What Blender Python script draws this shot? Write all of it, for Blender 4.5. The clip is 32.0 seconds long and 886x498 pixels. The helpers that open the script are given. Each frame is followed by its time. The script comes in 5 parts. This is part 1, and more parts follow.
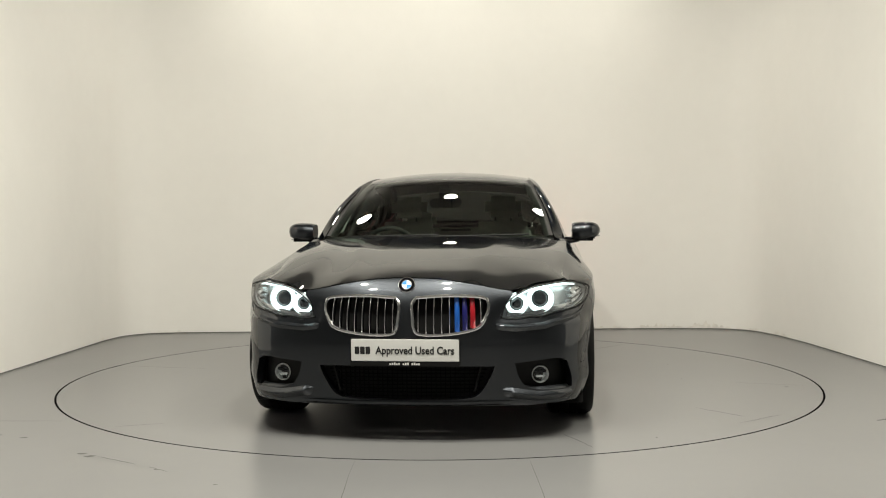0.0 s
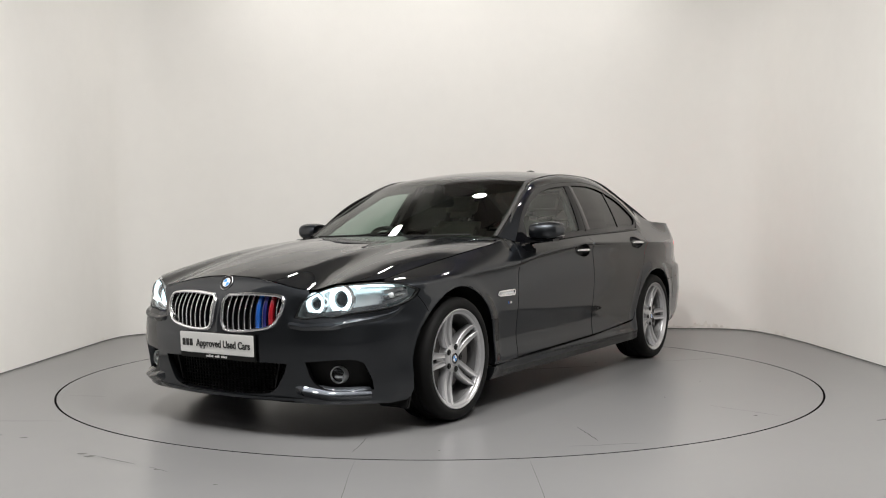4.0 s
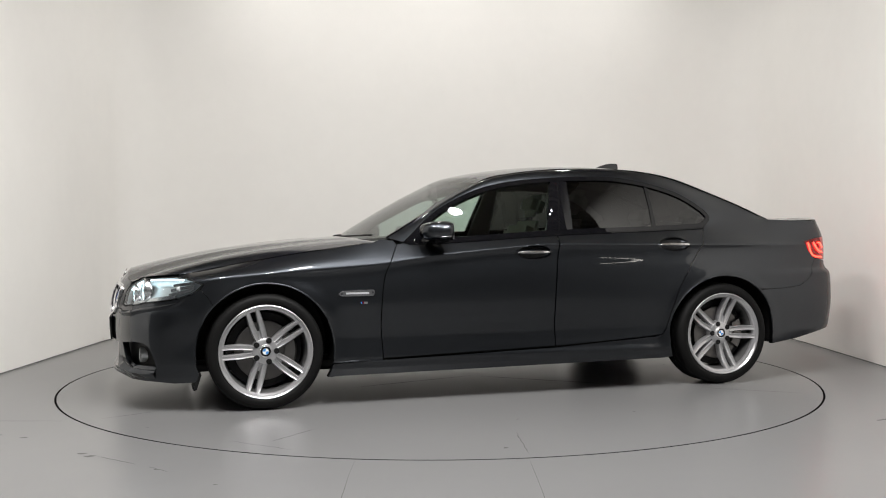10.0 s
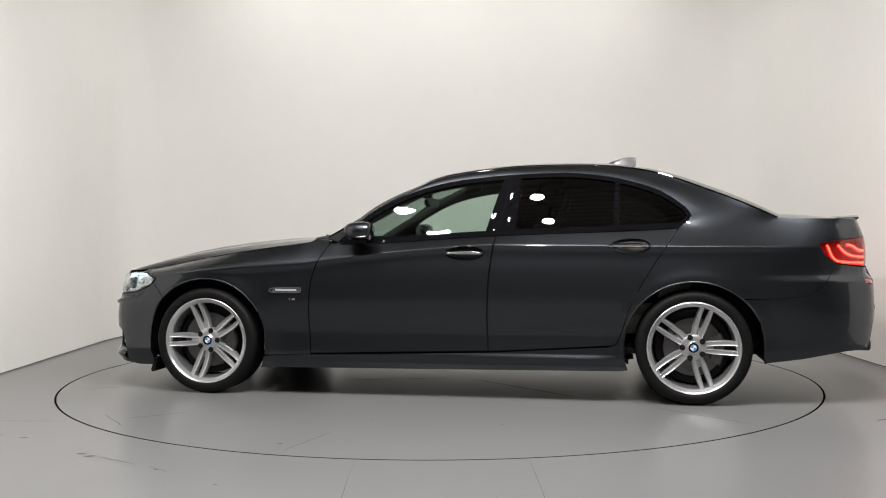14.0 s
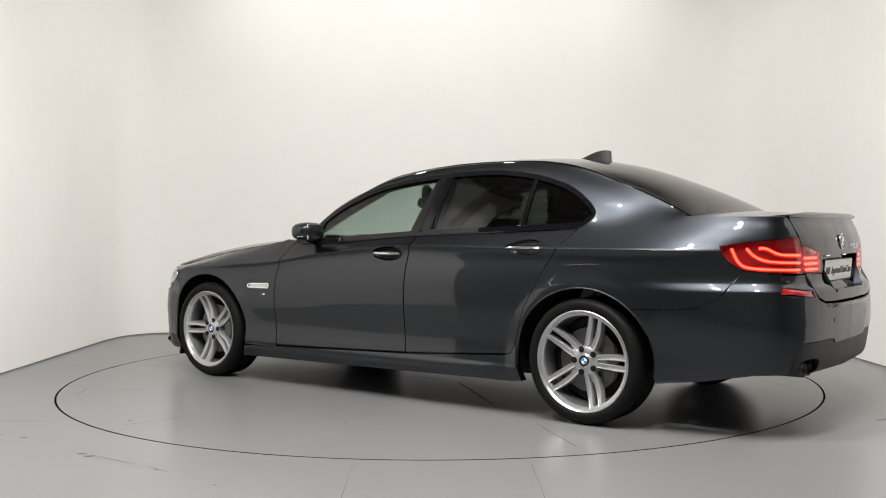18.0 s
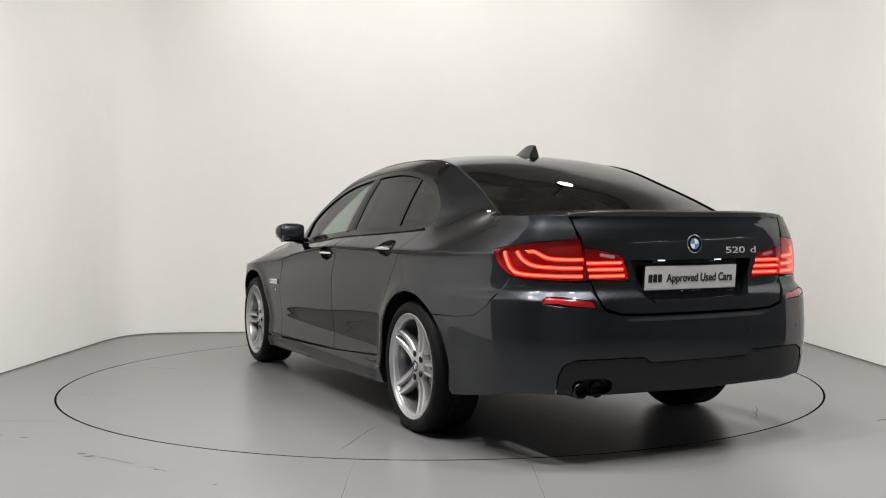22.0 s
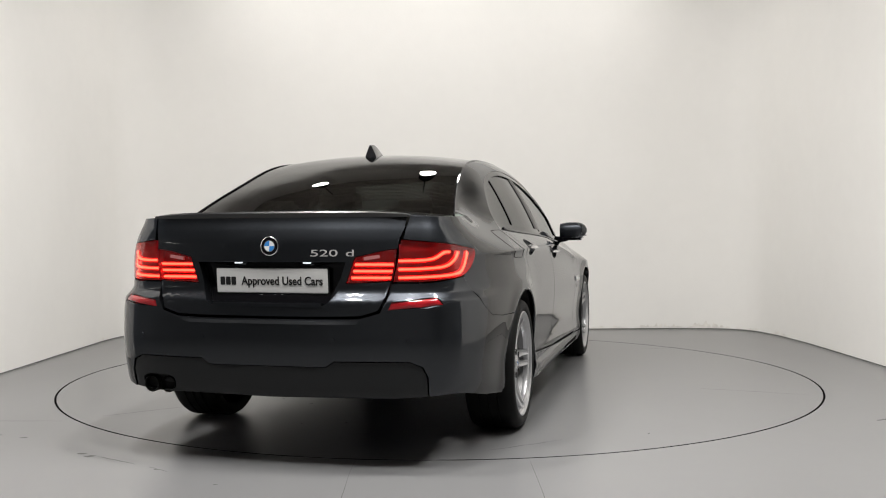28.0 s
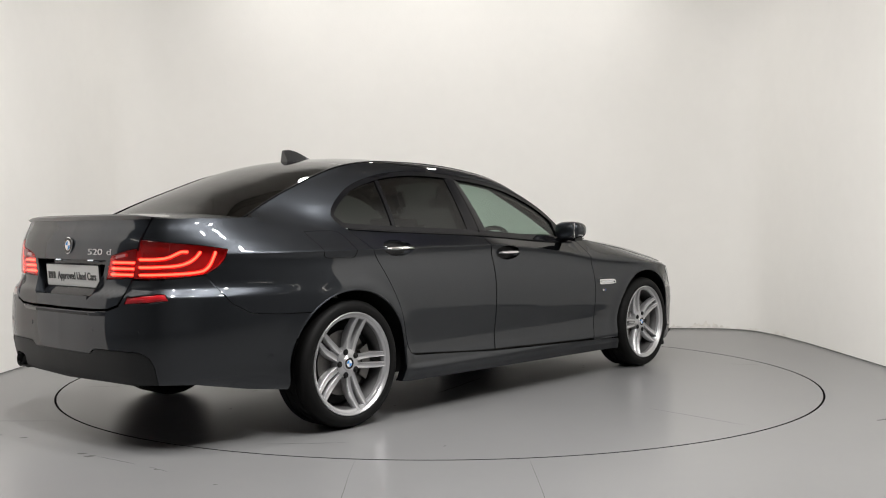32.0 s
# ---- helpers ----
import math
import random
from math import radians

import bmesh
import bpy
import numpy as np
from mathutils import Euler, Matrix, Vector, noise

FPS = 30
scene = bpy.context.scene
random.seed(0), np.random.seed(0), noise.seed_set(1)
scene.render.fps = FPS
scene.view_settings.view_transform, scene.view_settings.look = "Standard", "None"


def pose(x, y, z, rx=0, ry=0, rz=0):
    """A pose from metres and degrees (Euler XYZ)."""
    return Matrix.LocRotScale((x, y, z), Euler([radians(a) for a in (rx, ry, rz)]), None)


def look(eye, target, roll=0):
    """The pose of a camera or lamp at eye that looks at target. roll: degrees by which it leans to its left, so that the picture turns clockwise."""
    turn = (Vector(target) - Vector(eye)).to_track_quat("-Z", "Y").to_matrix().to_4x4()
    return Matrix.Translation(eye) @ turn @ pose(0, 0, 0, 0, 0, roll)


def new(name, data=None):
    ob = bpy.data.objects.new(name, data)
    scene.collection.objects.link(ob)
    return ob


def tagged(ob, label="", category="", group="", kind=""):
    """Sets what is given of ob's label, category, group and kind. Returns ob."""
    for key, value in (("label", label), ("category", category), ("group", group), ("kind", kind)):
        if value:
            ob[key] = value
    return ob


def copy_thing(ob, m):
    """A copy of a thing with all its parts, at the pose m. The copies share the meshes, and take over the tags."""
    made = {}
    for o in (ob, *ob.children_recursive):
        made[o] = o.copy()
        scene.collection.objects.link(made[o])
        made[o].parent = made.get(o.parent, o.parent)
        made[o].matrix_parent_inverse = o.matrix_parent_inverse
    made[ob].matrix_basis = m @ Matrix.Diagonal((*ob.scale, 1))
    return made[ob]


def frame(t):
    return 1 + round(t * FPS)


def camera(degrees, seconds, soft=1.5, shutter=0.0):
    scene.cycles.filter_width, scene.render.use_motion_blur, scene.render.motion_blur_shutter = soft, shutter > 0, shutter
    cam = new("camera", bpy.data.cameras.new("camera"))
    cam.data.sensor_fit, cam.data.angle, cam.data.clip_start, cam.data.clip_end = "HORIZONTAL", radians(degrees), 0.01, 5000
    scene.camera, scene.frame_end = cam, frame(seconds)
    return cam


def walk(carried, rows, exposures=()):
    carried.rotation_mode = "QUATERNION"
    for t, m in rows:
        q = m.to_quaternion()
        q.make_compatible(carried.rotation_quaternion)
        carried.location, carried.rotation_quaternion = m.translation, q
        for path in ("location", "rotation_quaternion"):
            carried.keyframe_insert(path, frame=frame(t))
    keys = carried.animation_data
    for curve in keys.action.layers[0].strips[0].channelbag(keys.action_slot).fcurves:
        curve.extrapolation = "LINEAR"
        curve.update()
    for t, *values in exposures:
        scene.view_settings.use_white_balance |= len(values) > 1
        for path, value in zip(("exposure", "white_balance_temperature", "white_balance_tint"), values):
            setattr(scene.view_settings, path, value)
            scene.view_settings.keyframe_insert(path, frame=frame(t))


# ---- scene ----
from mathutils import geometry

# ---- camera: it stands still ----
cam = camera(49.70, 32.0, soft=1.1)
EYE = (0.0, -6.7026, 1.0050)
AIM = (0.03458, 3.2958, 0.8264)
walk(cam, [(0.0, look(EYE, AIM, -0.262)), (32.0, look(EYE, AIM, -0.262))],
     exposures=[(0.0, -0.05, 7150, 4.5), (1.0, -0.05, 7500, 2.5), (2.0, -0.05, 7300, 3.5), (3.0, -0.05, 6820, 8), (4.5, -0.05, 6500, 10), (12.0, -0.05, 6500, 10),
                (16.5, 0.06, 6500, 10), (18.0, 0.12, 6500, 10), (20.0, 0.07, 6500, 10), (21.0, 0.10, 6500, 10), (22.5, 0.0, 6500, 10), (32.0, 0.0, 6500, 10)])

# ---- light ----
world = bpy.data.worlds.new("world")
scene.world = world
world.use_nodes = True
world.node_tree.nodes["Background"].inputs[0].default_value = (0.9, 0.95, 1.0, 1)
world.node_tree.nodes["Background"].inputs[1].default_value = 0.02
LAMPS = [(x, y) for y in (1.95, -2.55, -3.75) for x in (-1.55, 0.04, 1.63)]
LAMP_Z = 4.25
BACK_W, FRONT_W = 18.5, 85.0


# ---- materials ----
def material(name, color, rough=0.5, metal=0.0, coat=0.0, coat_rough=0.03, spec=0.5):
    m = bpy.data.materials.new(name)
    m.use_nodes = True
    b = m.node_tree.nodes["Principled BSDF"]
    b.inputs["Base Color"].default_value = (*color, 1)
    b.inputs["Roughness"].default_value = rough
    b.inputs["Metallic"].default_value = metal
    b.inputs["Coat Weight"].default_value = coat
    b.inputs["Coat Roughness"].default_value = coat_rough
    b.inputs["Specular IOR Level"].default_value = spec
    return m


def varied(m, scale, amount, rough_amount=0.0, bump=0.0, bump_scale=0.0, detail=4.0, stretch=(1, 1, 1)):
    """Two scales of noise over a material: colour and gloss, and a fine relief."""
    t = m.node_tree
    b = t.nodes["Principled BSDF"]
    base = tuple(b.inputs["Base Color"].default_value)
    co = t.nodes.new("ShaderNodeTexCoord")
    mp = t.nodes.new("ShaderNodeMapping")
    mp.inputs["Scale"].default_value = stretch
    mp.inputs["Location"].default_value = (0.31, 0.47, 0.383)
    t.links.new(co.outputs["Object"], mp.inputs["Vector"])
    n1, n2 = t.nodes.new("ShaderNodeTexNoise"), t.nodes.new("ShaderNodeTexNoise")
    n1.inputs["Scale"].default_value, n1.inputs["Detail"].default_value = scale, detail
    n2.inputs["Scale"].default_value, n2.inputs["Detail"].default_value = scale * 9, detail
    t.links.new(mp.outputs["Vector"], n1.inputs["Vector"])
    t.links.new(mp.outputs["Vector"], n2.inputs["Vector"])
    mix = t.nodes.new("ShaderNodeMath")
    mix.operation = "MULTIPLY_ADD"
    mix.inputs[1].default_value = 0.4
    t.links.new(n2.outputs["Fac"], mix.inputs[0])
    t.links.new(n1.outputs["Fac"], mix.inputs[2])
    ramp = t.nodes.new("ShaderNodeMapRange")
    ramp.inputs["From Min"].default_value, ramp.inputs["From Max"].default_value = 0.4, 1.0
    ramp.inputs["To Min"].default_value, ramp.inputs["To Max"].default_value = 1 - amount, 1 + amount
    t.links.new(mix.outputs[0], ramp.inputs["Value"])
    sc = t.nodes.new("ShaderNodeVectorMath")
    sc.operation = "SCALE"
    sc.inputs[0].default_value = base[:3]
    t.links.new(ramp.outputs["Result"], sc.inputs["Scale"])
    t.links.new(sc.outputs["Vector"], b.inputs["Base Color"])
    if rough_amount:
        r = t.nodes.new("ShaderNodeMapRange")
        r.inputs["From Min"].default_value, r.inputs["From Max"].default_value = 0.4, 1.0
        rough = b.inputs["Roughness"].default_value
        r.inputs["To Min"].default_value, r.inputs["To Max"].default_value = max(0.02, rough - rough_amount), min(1, rough + rough_amount)
        t.links.new(mix.outputs[0], r.inputs["Value"])
        t.links.new(r.outputs["Result"], b.inputs["Roughness"])
    if bump:
        nb = t.nodes.new("ShaderNodeTexNoise")
        nb.inputs["Scale"].default_value, nb.inputs["Detail"].default_value = bump_scale, 3
        t.links.new(mp.outputs["Vector"], nb.inputs["Vector"])
        bp = t.nodes.new("ShaderNodeBump")
        bp.inputs["Strength"].default_value, bp.inputs["Distance"].default_value = bump, 0.01
        t.links.new(nb.outputs["Fac"], bp.inputs["Height"])
        t.links.new(bp.outputs["Normal"], b.inputs["Normal"])
    return m


def glass(name, tint, rough=0.0):
    """A pane: tinted clear film with a mirror gloss that grows towards grazing."""
    m = bpy.data.materials.new(name)
    m.use_nodes = True
    t = m.node_tree
    t.nodes.clear()
    out = t.nodes.new("ShaderNodeOutputMaterial")
    tr, gl = t.nodes.new("ShaderNodeBsdfTransparent"), t.nodes.new("ShaderNodeBsdfGlossy")
    tr.inputs["Color"].default_value = (*tint, 1)
    gl.inputs["Roughness"].default_value = rough
    fr, mx = t.nodes.new("ShaderNodeLayerWeight"), t.nodes.new("ShaderNodeMixShader")
    fr.inputs["Blend"].default_value = 0.5
    pw, ad = t.nodes.new("ShaderNodeMath"), t.nodes.new("ShaderNodeMath")
    pw.operation, ad.operation = "POWER", "MULTIPLY_ADD"
    pw.inputs[1].default_value, ad.inputs[1].default_value, ad.inputs[2].default_value = 5.0, 0.92, 0.065
    t.links.new(fr.outputs["Facing"], pw.inputs[0])
    t.links.new(pw.outputs[0], ad.inputs[0])
    t.links.new(ad.outputs[0], mx.inputs[0])
    t.links.new(tr.outputs[0], mx.inputs[1])
    t.links.new(gl.outputs[0], mx.inputs[2])
    t.links.new(mx.outputs[0], out.inputs["Surface"])
    return m


def glowing(name, color, strength):
    m = material(name, color, 0.3)
    b = m.node_tree.nodes["Principled BSDF"]
    b.inputs["Emission Color"].default_value = (*color, 1)
    b.inputs["Emission Strength"].default_value = strength
    return m


WALL = varied(material("wall_paint", (0.83, 0.815, 0.785), 0.75), 0.9, 0.025, bump=0.05, bump_scale=60)
FLOOR = varied(material("floor_paint", (0.158, 0.158, 0.159), 0.28), 1.1, 0.045)
DISC = varied(material("turntable_paint", (0.156, 0.156, 0.157), 0.28), 1.7, 0.04)
MARK = material("floor_crack", (0.07, 0.07, 0.068), 0.7)
SCUFF = material("floor_scuff", (0.10, 0.10, 0.097), 0.6)
PIT = material("dark_gap", (0.005, 0.005, 0.005), 0.9, spec=0.1)
CEIL = varied(material("dark_roof_sheet", (0.38, 0.345, 0.31), 0.6), 2.0, 0.2)
STORE = varied(material("hall_wall_paint", (0.25, 0.255, 0.265), 0.8), 0.7, 0.3)
PAINT = varied(material("grey_metallic_paint", (0.0370, 0.0405, 0.0460), 0.37, 1.0, 1.0, 0.012), 260, 0.10, 0.02)
PAINT.node_tree.nodes["Principled BSDF"].inputs["Coat IOR"].default_value = 1.42
PAINT.node_tree.nodes["Principled BSDF"].inputs["Specular Tint"].default_value = (0.22, 0.24, 0.27, 1)
BLACK = material("black_plastic", (0.008, 0.008, 0.008), 0.55, spec=0.22)
GLOSS = material("gloss_black", (0.004, 0.004, 0.005), 0.02, 0.0, 0.0, spec=0.3)
INSERT = material("grey_diffuser_plastic", (0.016, 0.017, 0.018), 0.5, spec=0.3)
CHROME = material("chrome", (0.88, 0.88, 0.89), 0.19, 1.0)
SATIN = material("satin_chrome", (0.6, 0.6, 0.61), 0.25, 1.0)
ALLOY = varied(material("silver_alloy", (0.49, 0.49, 0.50), 0.32, 0.75, 0.5, 0.08), 30, 0.05)
BARREL = material("rim_barrel", (0.19, 0.19, 0.19), 0.4, 0.7)
STEEL = varied(material("brake_steel", (0.14, 0.135, 0.13), 0.4, 1.0), 20, 0.15)
RUBBER = varied(material("tyre_rubber", (0.0045, 0.0045, 0.0045), 0.62, spec=0.16), 12, 0.15, 0.08)
CLEAR = glass("front_glass", (0.68, 0.79, 0.73))
SCREEN = glass("screen_glass", (0.47, 0.55, 0.51))
TINT = glass("privacy_glass", (0.050, 0.050, 0.049))
LENS = glass("lamp_lens", (0.93, 0.96, 0.97))
REDLENS = glass("red_lens", (0.95, 0.42, 0.40))
RED = material("red_lamp", (0.30, 0.008, 0.012), 0.15, 0.0, 0.6)
REDGLOW = glowing("red_light_bar", (1.0, 0.13, 0.07), 6.0)
# Broad dim red that paints the glow round each light bar.
REDWASH = glowing("red_bar_glow", (0.85, 0.02, 0.02), 0.28)
STAIN = varied(material("wall_dirt", (0.76, 0.735, 0.69), 0.85), 14, 0.22)
HALO = glowing("white_ring_light", (0.78, 0.96, 1.0), 2.5)
LEATHER = varied(material("cream_leather", (0.42, 0.40, 0.35), 0.5), 25, 0.08)
CABIN = varied(material("dark_cabin_trim", (0.022, 0.021, 0.020), 0.6), 30, 0.15)
PLATE = material("white_plate", (0.78, 0.78, 0.76), 0.35)
INK = material("black_ink", (0.012, 0.012, 0.012), 0.4)
BLUE = material("blue_slat", (0.006, 0.065, 0.28), 0.25, 0.0, 0.4)
NAVY = material("navy_slat", (0.008, 0.008, 0.075), 0.25, 0.0, 0.4)
SCARLET = material("red_slat", (0.24, 0.006, 0.012), 0.25, 0.0, 0.4)
SKY = material("badge_blue", (0.05, 0.25, 0.62), 0.2, 0.0, 0.4)
WHITE = material("badge_white", (0.8, 0.8, 0.8), 0.2, 0.0, 0.4)
HOUSING = material("lamp_housing", (0.62, 0.64, 0.65), 0.3, 0.45)
PROJ = material("projector_glass", (0.02, 0.022, 0.026), 0.05, 0.0, 1.0)
CLOUDY = material("cloudy_lens", (0.55, 0.54, 0.54), 0.2, 0.0, 0.6)
PINK = material("pale_red_lens", (0.42, 0.15, 0.15), 0.15, 0.0, 0.6)
PALE = glowing("plate_light", (0.9, 0.95, 1.0), 0.8)
SPOILER = material("spoiler_black", (0.008, 0.008, 0.009), 0.3, 0.0, 0.7)
DARKCHROME = material("dark_chrome", (0.06, 0.06, 0.06), 0.35, 1.0)
TAILBASE = glowing("lit_red_lamp_base", (0.24, 0.006, 0.009), 0.14)
HEADLINER = varied(material("roof_lining", (0.10, 0.098, 0.095), 0.8), 40, 0.08)
LAMPGLOW = glowing("lamp_disc", (1.0, 0.96, 0.88), 12.0)


# ---- mesh helpers ----
def part(name, bm, mat, parent=None, label="", smooth=True, angle=38):
    me = bpy.data.meshes.new(name)
    bm.to_mesh(me)
    bm.free()
    me.materials.append(mat)
    if smooth:
        me.polygons.foreach_set("use_smooth", [True] * len(me.polygons))
        me.set_sharp_from_angle(angle=radians(angle))
        if "skin_normal" in me.attributes:
            skin_normals(me)
    ob = new(name, me)
    if parent:
        ob.parent = parent
    if label:
        ob["label"] = label
    return ob


def skin_normals(me):
    """Shade a panel by the true normals of its surface; turned-in edges keep their own."""
    layer = me.attributes["skin_normal"]
    nrm = np.zeros(len(me.vertices) * 3)
    layer.data.foreach_get("vector", nrm)
    nrm = nrm.reshape(-1, 3)
    me.attributes.remove(layer)
    out = []
    for p in me.polygons:
        pn = np.array(p.normal)
        for i in p.vertices:
            d = float(nrm[i] @ pn)
            out.append(tuple(nrm[i] * math.copysign(1, d)) if abs(d) > 0.75 else (0.0, 0.0, 0.0))
    me.normals_split_custom_set(out)


def mesh_bm(verts, faces):
    bm = bmesh.new()
    vs = [bm.verts.new(v) for v in verts]
    for f in faces:
        if len(set(f)) == len(f):
            try:
                bm.faces.new([vs[i] for i in f])
            except ValueError:
                pass
    return bm


def grid_bm(rows, closed=False, flip=False):
    """A surface through rows of points."""
    nu, nv = len(rows), len(rows[0])
    faces = []
    for i in range(nu - 1):
        for j in range(nv if closed else nv - 1):
            a, b, c, d = i * nv + j, i * nv + (j + 1) % nv, (i + 1) * nv + (j + 1) % nv, (i + 1) * nv + j
            faces.append((a, d, c, b) if flip else (a, b, c, d))
    return mesh_bm([p for r in rows for p in r], faces)


def box_bm(x0, y0, z0, x1, y1, z1, bevel=0.0, seg=2):
    bm = bmesh.new()
    bmesh.ops.create_cube(bm, size=1)
    for v in bm.verts:
        v.co = ((x0 + x1) / 2 + v.co.x * (x1 - x0), (y0 + y1) / 2 + v.co.y * (y1 - y0), (z0 + z1) / 2 + v.co.z * (z1 - z0))
    if bevel:
        bmesh.ops.bevel(bm, geom=bm.edges[:], offset=bevel, segments=seg, affect="EDGES")
    return bm


def lathe_bm(profile, n=48, axis="y", a0=0.0, a1=2 * math.pi, cap=False):
    """Turn a profile of (radius, along) round an axis."""
    full = abs(a1 - a0) > 6.28
    rows = []
    for k in range(n if full else n + 1):
        a = a0 + (a1 - a0) * k / n
        c, s = math.cos(a), math.sin(a)
        rows.append([(r * c, h, r * s) if axis == "y" else (r * c, r * s, h) if axis == "z" else (h, r * c, r * s) for r, h in profile])
    if full:
        rows.append(rows[0])
    bm = grid_bm(rows)
    bmesh.ops.remove_doubles(bm, verts=bm.verts[:], dist=1e-5)
    bmesh.ops.recalc_face_normals(bm, faces=bm.faces[:])
    return bm


def spline(pts, n=10):
    """A smooth open curve through points of any dimension."""
    p = [np.array(q, float) for q in pts]
    if len(p) == 2:
        return [p[0] + (p[1] - p[0]) * k / n for k in range(n + 1)]
    p = [2 * p[0] - p[1]] + p + [2 * p[-1] - p[-2]]
    out = []
    for i in range(1, len(p) - 2):
        for k in range(n):
            t = k / n
            a, b, c, d = p[i - 1], p[i], p[i + 1], p[i + 2]
            out.append(0.5 * (2 * b + (c - a) * t + (2 * a - 5 * b + 4 * c - d) * t * t + (3 * b - a - 3 * c + d) * t ** 3))
    out.append(p[-2])
    return out


def resample(pts, n):
    p = np.array(pts, float)
    s = np.concatenate([[0], np.cumsum(np.linalg.norm(np.diff(p, axis=0), axis=1))])
    q = np.linspace(0, s[-1], n)
    return np.stack([np.interp(q, s, p[:, k]) for k in range(p.shape[1])], 1)


def curve1(xs, ys):
    """A smooth function through (x, y) that does not overshoot."""
    xs, ys = np.array(xs, float), np.array(ys, float)
    h, d = np.diff(xs), np.diff(ys) / np.diff(xs)
    m = np.concatenate([[d[0]], np.where(d[:-1] * d[1:] > 0, 2 * d[:-1] * d[1:] / (d[:-1] + d[1:] + 1e-12), 0), [d[-1]]])

    def f(x):
        if x <= xs[0]:
            return float(ys[0])
        if x >= xs[-1]:
            return float(ys[-1])
        i = int(np.searchsorted(xs, x) - 1)
        t = (x - xs[i]) / h[i]
        return float((2 * t ** 3 - 3 * t * t + 1) * ys[i] + (t ** 3 - 2 * t * t + t) * h[i] * m[i] + (3 * t * t - 2 * t ** 3) * ys[i + 1] + (t ** 3 - t * t) * h[i] * m[i + 1])
    return f


def step(a, b, x):
    t = min(1, max(0, (x - a) / (b - a)))
    return t * t * (3 - 2 * t)


def tube_bm(pts, r, n=10, closed=False):
    """A round bar along a path."""
    p = [Vector(q) for q in pts]
    rows, k = [], len(p)
    for i in range(k):
        t = (p[(i + 1) % k] - p[i - 1]) if closed else (p[min(i + 1, k - 1)] - p[max(i - 1, 0)])
        t.normalize()
        a = t.cross(Vector((0, 0, 1)) if abs(t.z) < 0.9 else Vector((1, 0, 0))).normalized()
        b = t.cross(a)
        rr = r(i / (k - 1)) if callable(r) else r
        rows.append([p[i] + rr * (math.cos(w) * a + math.sin(w) * b) for w in (2 * math.pi * j / n for j in range(n))])
    if closed:
        rows.append(rows[0])
    bm = grid_bm(rows, True)
    if not closed:
        for row in (rows[0], rows[-1]):
            vs = [min(bm.verts, key=lambda v, q=q: (v.co - q).length) for q in row]
            try:
                bm.faces.new(vs)
            except ValueError:
                pass
    bmesh.ops.remove_doubles(bm, verts=bm.verts[:], dist=1e-6)
    bmesh.ops.recalc_face_normals(bm, faces=bm.faces[:])
    return bm


def inside(poly, x, y):
    hit, n = False, len(poly)
    for i in range(n):
        (x0, y0), (x1, y1) = poly[i], poly[i - 1]
        if (y0 > y) != (y1 > y) and x < (x1 - x0) * (y - y0) / (y1 - y0) + x0:
            hit = not hit
    return hit


def shrink(poly, d):
    """The outline moved inwards by d."""
    p = np.array(poly, float)
    if np.sum(p[:, 0] * np.roll(p[:, 1], -1) - p[:, 1] * np.roll(p[:, 0], -1)) < 0:
        p = p[::-1]
    a, b = p - np.roll(p, 1, 0), np.roll(p, -1, 0) - p
    a /= np.linalg.norm(a, axis=1)[:, None] + 1e-12
    b /= np.linalg.norm(b, axis=1)[:, None] + 1e-12
    n = np.stack([-(a[:, 1] + b[:, 1]), a[:, 0] + b[:, 0]], 1)
    n /= np.linalg.norm(n, axis=1)[:, None] + 1e-12
    c = np.maximum(0.5, n[:, 0] * -a[:, 1] + n[:, 1] * a[:, 0])
    return p + n * (d / c)[:, None]


def tidy(pts, gap=0.003):
    """An outline without doubled points."""
    out = []
    for q in pts:
        if not out or math.hypot(q[0] - out[-1][0], q[1] - out[-1][1]) > gap:
            out.append((float(q[0]), float(q[1])))
    while len(out) > 3 and math.hypot(out[0][0] - out[-1][0], out[0][1] - out[-1][1]) < gap:
        out.pop()
    return out


